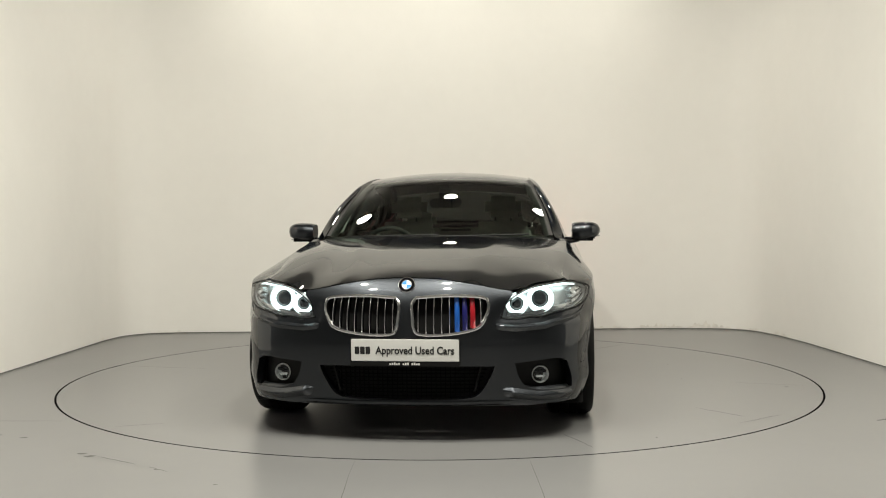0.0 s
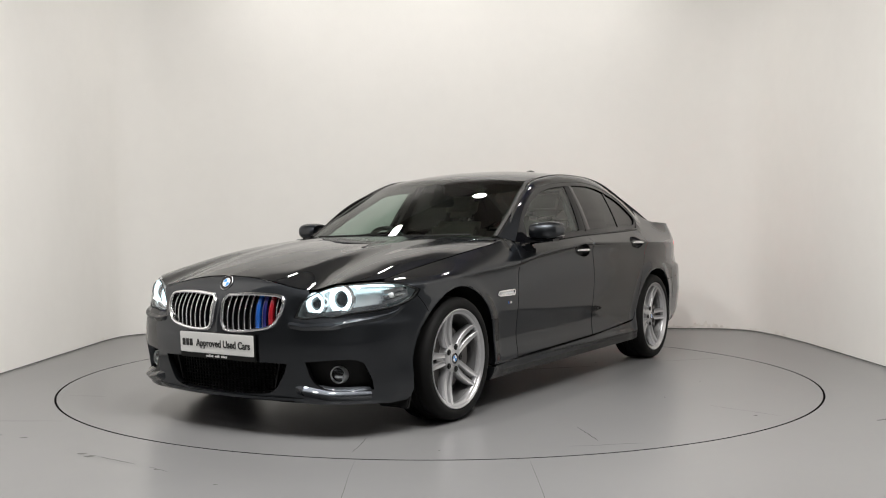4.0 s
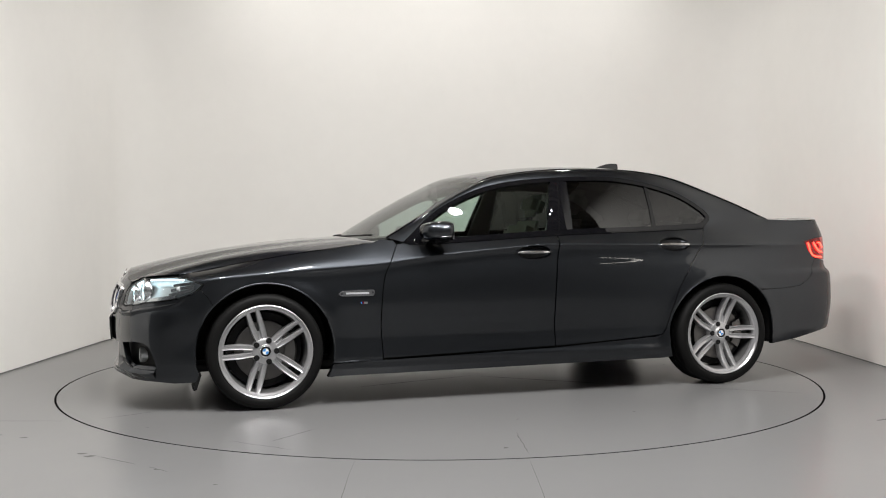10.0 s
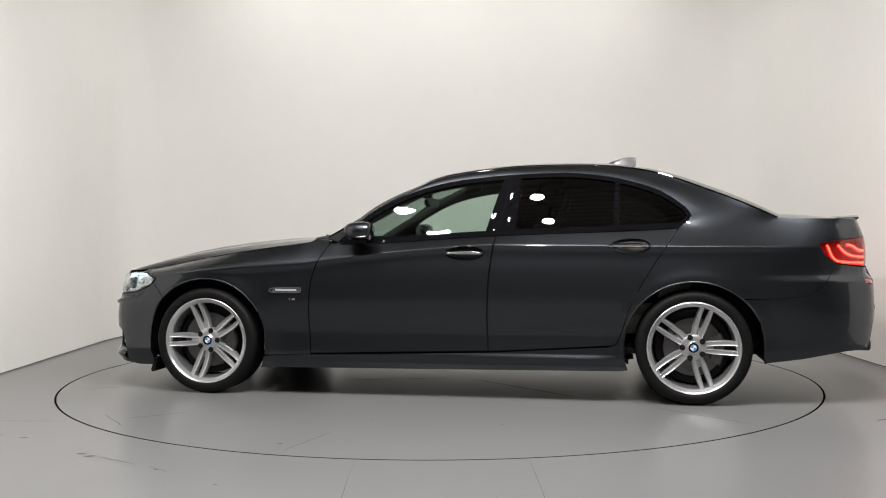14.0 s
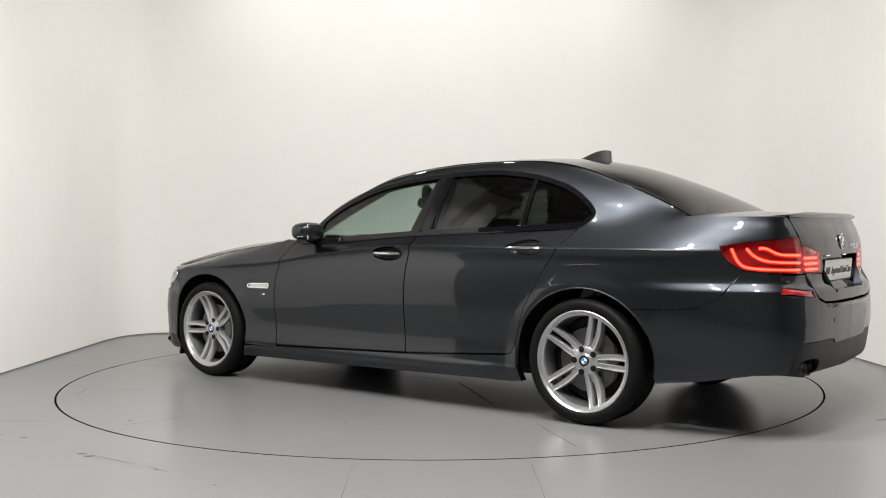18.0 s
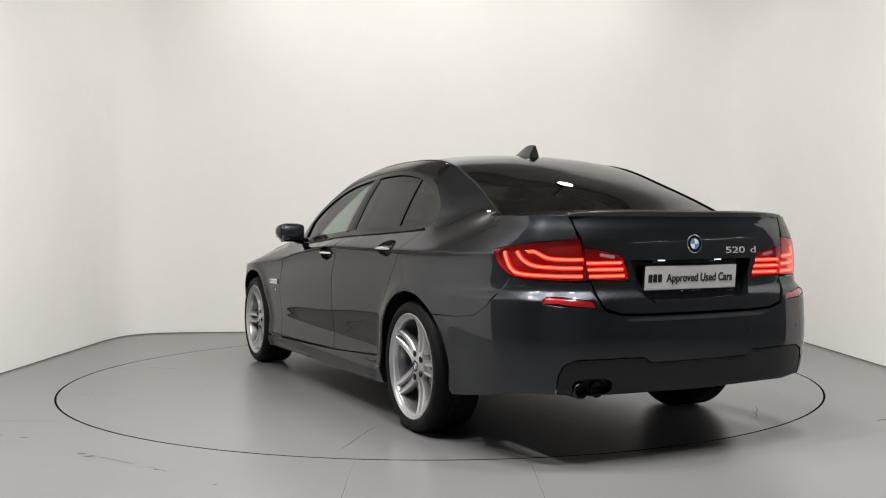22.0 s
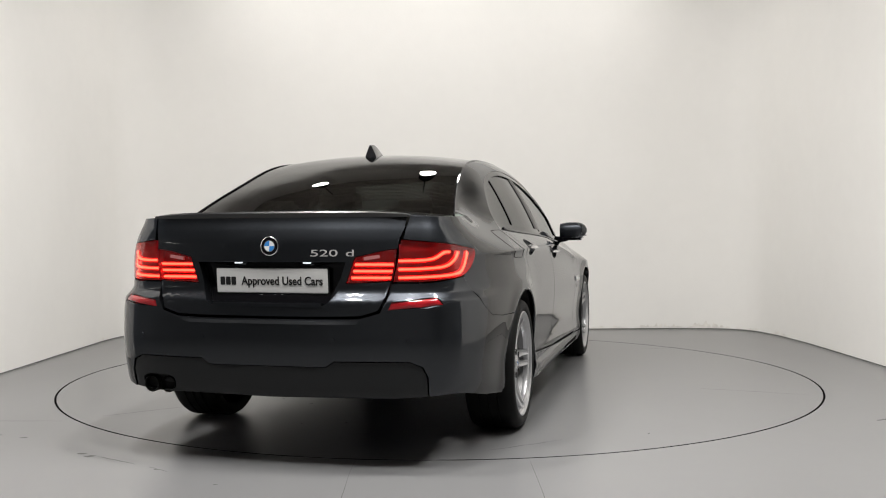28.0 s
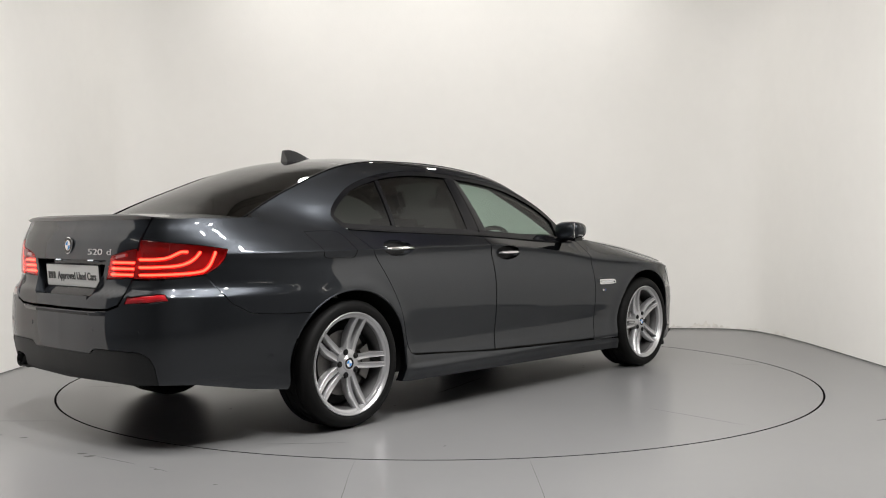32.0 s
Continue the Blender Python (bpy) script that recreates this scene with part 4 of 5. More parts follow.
def build_shell(car):
    """The dark inner body behind the gaps, the floor pan and the wheel arches."""
    for sg in (1, -1):
        f = side(sg)
        lo = on_side(arc(1.484, 0.42, 0.42, 180, 205, 4)) + on_side([(1.0, 0.185), (0.0, 0.19), (-1.0, 0.20)]) + on_side(arc(-1.484, 0.42, 0.42, -18, 0, 4))
        top = on_side([(-1.05, 0.8), (-1.2, 0.9), (-1.3, 0.95), (-0.3, 0.94), (0.6, 0.90), (0.95, 0.88)])
        part("inner_side", panel_bm(tidy(lo + top), lambda u, v, d: f(u, v, d + 0.03), 0.06, flip=sg > 0, flange=0), BLACK, car)
        for ax in (1.484, -1.484):
            rows = []
            for k in range(25):
                a = radians(-12 + 204 * k / 24)
                x, z = ax + 0.405 * math.cos(a), 0.335 + 0.395 * math.sin(a)
                w = abs(float(np.interp(sx(x), HS, HY)))
                rows.append([(x, sg * (w - 0.02), z), (x, sg * (w - 0.12), z), (x, sg * 0.52, z)])
            bm = grid_bm(rows)
            hub = [(x, y, z) for x, y, z in (r[-1] for r in rows)]
            bm2 = mesh_bm(hub + [(ax, sg * 0.52, 0.25)], [(i, i + 1, len(hub)) for i in range(len(hub) - 1)])
            part("wheel_arch", joined(bm, bm2), BLACK, car)
    part("floor_pan", box_bm(-1.15, -0.70, 0.20, 2.05, 0.70, 0.27, 0.03), BLACK, car)
    part("rear_pan", box_bm(-2.40, -0.62, 0.315, -1.1, 0.62, 0.36, 0.02), BLACK, car)
    part("front_core", box_bm(1.90, -0.48, 0.20, 2.12, 0.48, 0.70, 0.05), BLACK, car)
    part("rear_core", box_bm(-2.36, -0.50, 0.28, -1.9, 0.50, 0.95, 0.05), BLACK, car)
    back = [(sr(0.80), 0.318), (sr(0.80), 0.52), (sr(-0.80), 0.52), (sr(-0.80), 0.318)]
    part("rear_backing", panel_bm(back, lambda u, v, d: body(u, v, d + 0.04), 0.05, flange=0), BLACK, car)
    low = [(sf(0.86), 0.20), (sf(0.80), 0.42), (sf(0.4), 0.44), (LEN, 0.44)]
    low2 = [(LEN, 0.185), (sf(0.5), 0.185), (sf(0.75), 0.19)]
    o = tidy(low + [(2 * LEN - u, v) for u, v in low[::-1]] + [(2 * LEN - u, v) for u, v in low2[::-1]] + low2)
    part("intake_back", panel_bm(o, lambda u, v, d: body(u, v, d + 0.060), 0.04, flange=0), BLACK, car)
    up = [(sf(0.44), 0.50), (sf(0.44), 0.715), (LEN, 0.72), (2 * LEN - sf(0.44), 0.715), (2 * LEN - sf(0.44), 0.50)]
    part("grille_back", panel_bm(tidy(up), lambda u, v, d: body(u, v, d + 0.055), 0.04, flange=0), BLACK, car)


def build_wheel(car, turn):
    """Tyre, double-spoke rim, hub and brake; the outer face looks to +y and is turned for the other side."""
    w = new("wheel")
    w.parent = car
    R, r = 0.330, 0.262
    prof = [(r, -0.115), (r + 0.010, -0.122), (0.298, -0.124), (0.318, -0.116), (0.328, -0.098)]
    for k in range(4):
        y0 = -0.090 + k * 0.046
        prof += [(R, y0), (R, y0 + 0.036), (R - 0.007, y0 + 0.038), (R - 0.007, y0 + 0.044)]
    prof = prof[:-2] + [(0.328, 0.098), (0.318, 0.116), (0.308, 0.1225), (0.303, 0.1245), (0.290, 0.1255), (0.276, 0.124), (r + 0.008, 0.120), (r, 0.112)]
    part("tyre", lathe_bm(prof, 96, "y"), RUBBER, w, "black low-profile tyre")
    part("barrel", lathe_bm([(0.238, 0.086), (0.232, 0.06), (0.228, 0.02), (0.228, -0.10)], 72, "y"), BARREL, w, "grey inside of the rim")
    rim = [(0.2365, 0.080), (0.2360, 0.098), (0.2385, 0.1035), (0.2500, 0.1085), (0.2540, 0.1165), (0.2620, 0.1225), (0.2660, 0.120), (0.2660, 0.108), (0.258, 0.09), (0.2365, 0.080)]
    part("rim", lathe_bm(rim, 96, "y"), ALLOY, w, "silver alloy rim")
    # spokes: five pairs of slim bars that fan out from the hub
    for k in range(5):
        a = radians(turn + 72 * k)
        pair = []
        for q in (-1, 1):
            rows = []
            for i in range(15):
                t = i / 14
                rad = 0.050 + t * 0.195
                off = q * (0.0165 + 0.0105 * t + 0.0045 * math.sin(math.pi * t))
                wd = 0.0148 + 0.0028 * math.sin(math.pi * t) - 0.0010 * t
                face = 0.080 - 0.010 * math.sin(math.pi * t) + 0.030 * t * t
                dep = 0.050 - 0.014 * t
                ring = []
                for (oa, ob) in ((-1, -dep), (-1, -0.008), (-0.7, -0.0005), (-0.25, -0.0045), (0.25, -0.0045), (0.7, -0.0005), (1, -0.008), (1, -dep)):
                    o = off + oa * wd
                    ring.append((rad * math.cos(a) - o * math.sin(a), face + ob, rad * math.sin(a) + o * math.cos(a)))
                rows.append(ring)
            bm = grid_bm(rows, True)
            bmesh.ops.recalc_face_normals(bm, faces=bm.faces[:])
            pair.append(part("spoke", bm, ALLOY, w))
        web = []
        for i in range(9):
            t = i / 8
            rad = 0.050 + t * 0.070
            hw = 0.026 - 0.006 * t
            web.append([(rad * math.cos(a) - o * math.sin(a), 0.074 - 0.022 * t + h, rad * math.sin(a) + o * math.cos(a)) for o, h in ((-hw, -0.02), (-hw, 0), (hw, 0), (hw, -0.02))])
        part("spoke_web", grid_bm(web), ALLOY, w)
    part("hub", lathe_bm([(0.0, 0.088), (0.036, 0.088), (0.040, 0.084), (0.060, 0.083), (0.073, 0.076), (0.080, 0.055), (0.080, 0.03), (0.0, 0.03)], 48, "y"), ALLOY, w)
    for k in range(5):
        a = radians(turn + 36 + 72 * k)
        # Bolt head on a black disc whose colour stands for the hole's shade.
        bm = lathe_bm([(0.0, 0.004), (0.007, 0.004), (0.008, 0.001), (0.0145, 0.0005), (0.0155, 0.003), (0.0168, 0.0)], 16, "y")
        part("bolt_hole", moved(bm, Matrix.Translation((0.062 * math.cos(a), 0.084, 0.062 * math.sin(a)))), BLACK, w)
    roundel("hub_badge", w, Matrix.Translation((0, 0.0885, 0)) @ Matrix.Rotation(radians(180), 4, "Z"), 0.031)
    part("brake_disc", lathe_bm([(0.07, 0.02), (0.075, 0.035), (0.168, 0.035), (0.170, 0.03), (0.170, 0.005), (0.07, 0.005)], 64, "y"), STEEL, w, "worn steel brake disc")
    bm = lathe_bm([(0.115, 0.062), (0.172, 0.062), (0.182, 0.05), (0.182, -0.03), (0.115, -0.03), (0.115, 0.062)], 14, "y", radians(150), radians(215))
    part("brake_caliper", bm, STEEL, w)
    part("hub_back", lathe_bm([(0.0, 0.0), (0.215, 0.0), (0.215, -0.1), (0.0, -0.1)], 40, "y"), BLACK, w)
    return w


def roundel(name, parent, m, r):
    """A round badge of four quarters in blue and white inside a dark ring with a bright rim, facing -y before m."""
    def sector(a0, a1, ra, rb, y, n=12):
        v, fcs = [], []
        for k in range(n + 1):
            a = a0 + (a1 - a0) * k / n
            v += [(ra * math.cos(a), y, ra * math.sin(a)), (rb * math.cos(a), y, rb * math.sin(a))]
        for k in range(n):
            fcs.append((2 * k, 2 * k + 1, 2 * k + 3, 2 * k + 2))
        return mesh_bm(v, fcs)
    base = part(name, moved(lathe_bm([(0.0, 0.004), (r, 0.004), (r, -0.001), (r * 0.93, -0.003), (r * 0.92, -0.0015), (0.0, -0.0015)], 40, "y"), m), CHROME, parent, "round blue and white badge")
    part("badge_ring", moved(sector(0, 2 * math.pi, r * 0.60, r * 0.92, -0.0022, 40), m), GLOSS, base)
    part("badge_line", moved(sector(0, 2 * math.pi, r * 0.55, r * 0.60, -0.0026, 40), m), CHROME, base)
    for k in range(4):
        part("badge_quarter", moved(sector(k * math.pi / 2, (k + 1) * math.pi / 2, 0.0, r * 0.55, -0.0026), m), WHITE if k % 2 == 0 else SKY, base)
    return base


def ribbon_bm(path, f, w0, w1, d0, d1):
    """A solid strip that follows a path (u, v) on a skin, w0 to w1 wide across v, between two depths."""
    rows = []
    n = len(path)
    for i, (u, v) in enumerate(path):
        a, b = path[max(0, i - 1)], path[min(n - 1, i + 1)]
        tu, tv = b[0] - a[0], b[1] - a[1]
        k = math.hypot(tu, tv) or 1
        pu, pv = -tv / k, tu / k
        rows.append([f(u + pu * w0, v + pv * w0, d1), f(u + pu * w0, v + pv * w0, d0), f(u + pu * w1, v + pv * w1, d0), f(u + pu * w1, v + pv * w1, d1)])
    bm = grid_bm(rows, True)
    for r in (0, n - 1):
        bm.verts.ensure_lookup_table()
        bm.faces.new([bm.verts[r * 4 + j] for j in range(4)])
    bmesh.ops.recalc_face_normals(bm, faces=bm.faces[:])
    return bm


def build_grilles(car, kid):
    for sg in (1, -1):
        loop = [(sf(sg * y), z) for y, z in kid]
        g = part("grille", panel_bm(shrink(tidy(loop), -0.004), lambda u, v, d: body(u, v, d - 0.006), 0.02, [shrink(tidy(loop), 0.0095)], flange=0.035), CHROME, car, "kidney-shaped chrome grille with upright slats")
        # a rounded bead on the frame
        path = [body(u, v, -0.009) for u, v in shrink(tidy(loop), 0.004)]
        part("frame_bead", tube_bm(path, 0.0078, 8, True), CHROME, g)
        inner = shrink(tidy(loop), 0.010)
        for k in range(9):
            y = 0.062 + 0.0375 * k
            u = sf(sg * y)
            zs = []
            for i in range(len(inner)):
                (u0, v0), (u1, v1) = inner[i - 1], inner[i]
                if (u0 - u) * (u1 - u) <= 0 and u0 != u1:
                    zs.append(v0 + (v1 - v0) * (u - u0) / (u1 - u0))
            if len(zs) < 2:
                continue
            z0, z1 = min(zs), max(zs)
            rows = []
            for j in range(7):
                z = z0 + (z1 - z0) * j / 6
                bow = 0.010 * (1 - math.sin(math.pi * j / 6))
                hw = 0.0120 if sg > 0 and k in (5, 6, 7) else 0.0035
                rows.append([body(u - hw, z, 0.030), body(u - hw, z, 0.008 + bow), body(u - hw * 0.5, z, 0.003 + bow), body(u, z, 0.002 + bow), body(u + hw * 0.5, z, 0.003 + bow), body(u + hw, z, 0.008 + bow), body(u + hw, z, 0.030)])
            colour = {5: BLUE, 6: NAVY, 7: SCARLET}.get(k, None) if sg > 0 else None
            slat = part("slat", grid_bm(rows), colour or GLOSS, g, {5: "blue slat", 6: "navy slat", 7: "red slat"}.get(k, "") if sg > 0 else "")
            edge = [body(u, z0 + (z1 - z0) * j / 6, 0.001 + 0.010 * (1 - math.sin(math.pi * j / 6))) for j in range(7)]
            if not colour:
                part("slat_edge", tube_bm(edge, 0.0030, 6), CHROME, g)


def build_headlamp(car, sg):
    f = side(sg)
    o = shrink(tidy(headlamp_outline()), 0.003)
    lamp = part("headlamp", panel_bm(o, lambda u, v, d: f(u, v, d + 0.075), 0.03, flip=sg > 0, flange=-0.072), HOUSING, car, "lit headlamp with two white light rings")
    part("lens", panel_bm(o, lambda u, v, d: f(u, v, d + 0.001), 0.02, flip=sg > 0, flange=0.006), LENS, lamp, "clear lamp lens")
    part("seal", ribbon_bm([tuple(q) for q in o] + [tuple(o[0])], f, 0.0, 0.004, -0.0005, 0.02), BLACK, lamp)
    for y, z, r in ((0.551, 0.655, 0.048), (0.680, 0.676, 0.060)):
        c = f(sf(y), z, 0.045)
        n = Vector((1.0, 0.10 * sg, 0.02)).normalized()
        m = Matrix.Translation(c) @ n.to_track_quat("X", "Z").to_matrix().to_4x4()
        part("ring_light", moved(lathe_bm([(r * 0.70, 0.0), (r * 0.73, 0.010), (r * 0.86, 0.014), (r * 0.98, 0.010), (r * 1.01, 0.0), (r * 0.70, 0.0)], 40, "x"), m), HALO, lamp, "glowing white ring")
        part("projector", moved(lathe_bm([(0.0, 0.016), (r * 0.35, 0.012), (r * 0.58, 0.003), (r * 0.62, -0.006), (r * 0.69, -0.004), (r * 0.69, -0.03)], 36, "x"), m), PROJ, lamp, "dark projector glass")
        part("bowl", moved(lathe_bm([(r * 1.02, 0.004), (r * 1.14, 0.016), (r * 1.18, 0.012), (r * 1.18, -0.02)], 40, "x"), m), SATIN, lamp)
    brow = [(sf(0.515), 0.676), (sf(0.58), 0.707), (sf(0.67), 0.731), (sx(2.05), 0.741), (sx(1.95), 0.738)]
    part("brow_light", ribbon_bm(spline(brow, 6), f, -0.0042, 0.0042, 0.022, 0.045), HALO, lamp, "glowing brow strip")
    part("shelf", ribbon_bm(spline([(sf(0.50), 0.603), (sf(0.60), 0.603), (sf(0.72), 0.622), (sx(2.0), 0.645)], 6), f, -0.010, 0.010, 0.035, 0.07), SATIN, lamp)
    for k in range(3):
        a = [(sx(2.03 - 0.01 * k), 0.655 + 0.026 * k), (sx(1.95), 0.672 + 0.022 * k), (sx(1.88), 0.695 + 0.013 * k)]
        part("side_reflector", ribbon_bm(spline(a, 5), f, -0.008, 0.008, 0.025 + 0.004 * k, 0.06), SATIN, lamp)
    part("indicator", moved(lathe_bm([(0.0, 0.012), (0.012, 0.006), (0.016, -0.01)], 16, "x"), Matrix.Translation(f(sx(1.98), 0.69, 0.035))), CLOUDY, lamp, "silver indicator bulb")


def build_tail(car, sg, inn):
    f = side(sg)
    o = shrink(tidy(tail_outline()), 0.003)
    lamp = part("tail_lamp", panel_bm(o, lambda u, v, d: f(u, v, d + 0.030), 0.02, flip=sg > 0, flange=-0.028), TAILBASE, car, "lit red tail lamp with curved light bars")
    part("lens", panel_bm(o, lambda u, v, d: f(u, v, d - 0.001), 0.02, flip=sg > 0, flange=0.008), REDLENS, lamp, "red lamp lens")
    s0, s1 = sr(0.568), sx(-2.20)
    for z, end, low in ((0.812, 0.90, 0.0), (0.847, 0.75, 0.0), (0.883, 0.62, 0.0)):
        L = s1 - s0
        path = [(s0 + 0.010, z), (s0 + 0.25 * L, z + 0.002), (s0 + (end - 0.22) * L, z + 0.010), (s0 + (end - 0.08) * L, z + 0.034), (s0 + end * L, 0.918)]
        # Wide strip behind each bar adds its glow.
        wash = part("bar_glow", ribbon_bm(spline(path, 7), f, -0.0105, 0.0085, 0.016, 0.026), REDWASH, lamp, "red glow painted round the light bar")
        part("light_bar", ribbon_bm(spline(path, 7), f, -0.0046, 0.0046, 0.010, 0.018), REDGLOW, wash, "bright red bar")
    part("upper_lens", ribbon_bm(spline([(s0 + 0.012, 0.935), (s0 + 0.12, 0.942), (s0 + 0.2, 0.938)], 6), f, -0.018, 0.018, 0.016, 0.024), TAILBASE, lamp)
    o = shrink(tidy([(u, v) for u, v in inn]), 0.003)
    lid = part("lid_lamp", panel_bm(o, lambda u, v, d: f(u, v, d + 0.028), 0.02, flip=sg > 0, flange=-0.026), TAILBASE, car, "lit red lamp on the boot lid")
    part("lens", panel_bm(o, lambda u, v, d: f(u, v, d - 0.001), 0.02, flip=sg > 0, flange=0.008), REDLENS, lid, "red lamp lens")
    for z, a, b in ((0.812, 0.368, 0.543), (0.840, 0.376, 0.550), (0.868, 0.384, 0.556)):
        # Same painted glow behind the lid bars.
        wash = part("bar_glow", ribbon_bm([(sr(a + (b - a) * k / 8), z) for k in range(9)], f, -0.0105, 0.0085, 0.016, 0.026), REDWASH, lid, "red glow painted round the light bar")
        part("light_bar", ribbon_bm([(sr(a + (b - a) * k / 8), z) for k in range(9)], f, -0.0046, 0.0046, 0.010, 0.018), REDGLOW, wash, "bright red bar")
    part("reversing_lens", ribbon_bm([(sr(0.425 + 0.07 * k / 6), 0.893 + 0.010 * k / 6) for k in range(7)], f, -0.007, 0.007, -0.002, 0.012), PINK, lid, "pale reversing lamp lens")


def build_plate(car, m, front):
    """White plate in a black holder, facing -y before m."""
    p = part("number_plate", moved(box_bm(-0.258, 0.0, -0.053, 0.258, 0.004, 0.053, 0.003), m), PLATE, car, "white plate with black lettering")
    part("plate_holder", moved(box_bm(-0.264, 0.003, -0.080, 0.264, 0.014, 0.058, 0.004), m), BLACK, p, "black plate holder")
    part("lettering", moved(words("Approved Used Cars", 0.0515, 0.001, 0.0010), m @ Matrix.Translation((0.048, -0.001, -0.002)) @ Matrix.Diagonal((0.85, 1, 1, 1))), INK, p)
    part("wordmark", moved(joined(*[box_bm(x, -0.0015, -0.019, x + 0.022, 0.001, 0.017, 0.002) for x in (-0.2405, -0.2145, -0.1885)]), m), INK, p, "black wordmark drawn as plain shapes")
    for k in range(14):
        if k in (5, 9):
            continue
        x = -0.075 + 0.0106 * k
        part("small_print", moved(box_bm(x, 0.0015, -0.071, x + 0.0082, 0.0035, -0.063 + 0.002 * (k % 3)), m), PLATE, p)


def build_mirror(car, sg):
    """Door mirror: a rounded shell, a black foot and a glass that looks back."""
    rows = []
    for k in range(13):
        t = k / 12
        y = 0.858 + 0.186 * t
        r = math.sqrt(max(0.02, 1 - max(0, (t - 0.45) / 0.56) ** 2.8)) * (1 - max(0, (0.3 - t) / 0.3) ** 2 * 0.16)
        cx, cz = 0.462 - 0.020 * t, 1.008 + 0.004 * t
        ring = []
        for j in range(20):
            a = 2 * math.pi * j / 20
            c, q = math.cos(a), math.sin(a)
            ex = 0.122 if c > 0 else 0.062
            ring.append((cx + ex * r * math.copysign(abs(c) ** 0.78, c), sg * y, cz + 0.059 * r * math.copysign(abs(q) ** 0.66, q)))
        rows.append(ring)
    bm = grid_bm(rows, True)
    bm.verts.ensure_lookup_table()
    for r in (0, 12):
        bm.faces.new([bm.verts[r * 20 + j] for j in range(20)])
    bmesh.ops.recalc_face_normals(bm, faces=bm.faces[:])
    shell = part("mirror", bm, PAINT, car, "door mirror with grey cap and black foot")
    bm = moved(box_bm(-0.048, -0.078, -0.016, 0.066, 0.070, 0.016, 0.014), Matrix.Translation((0.458, sg * 0.940, 0.958)))
    part("mirror_base", bm, GLOSS, shell, "gloss black lower shell")
    part("mirror_foot", tube_bm([(0.53, sg * 0.792, 0.948), (0.50, sg * 0.84, 0.946), (0.475, sg * 0.90, 0.955)], lambda t: 0.026 - 0.006 * t, 12), GLOSS, shell, "gloss black mirror foot")
    bm = moved(box_bm(-0.004, -0.074, -0.050, 0.004, 0.070, 0.048, 0.003), Matrix.Translation((0.4105, sg * 0.945, 1.008)) @ Matrix.Rotation(radians(9 * sg), 4, "Z"))
    part("mirror_glass", bm, CHROME, shell, "mirror glass")
    part("mirror_line", tube_bm(spline([(0.535, sg * 0.88, 0.970), (0.530, sg * 0.95, 0.972), (0.47, sg * 1.035, 0.976), (0.42, sg * 1.03, 0.98)], 5), 0.0035, 8), SATIN, shell, "indicator strip")
    # black triangle at the foot of the front pillar
    g = glasshouse(sg)
    tri = [(0.645, 0.949), (0.50, 0.955), (0.475, 1.07), (0.51, 1.066)]
    part("mirror_corner", panel_bm(tri, lambda u, v, d: g(u, v, d - 0.012), 0.05, flip=sg < 0, flange=0.02), GLOSS, car)


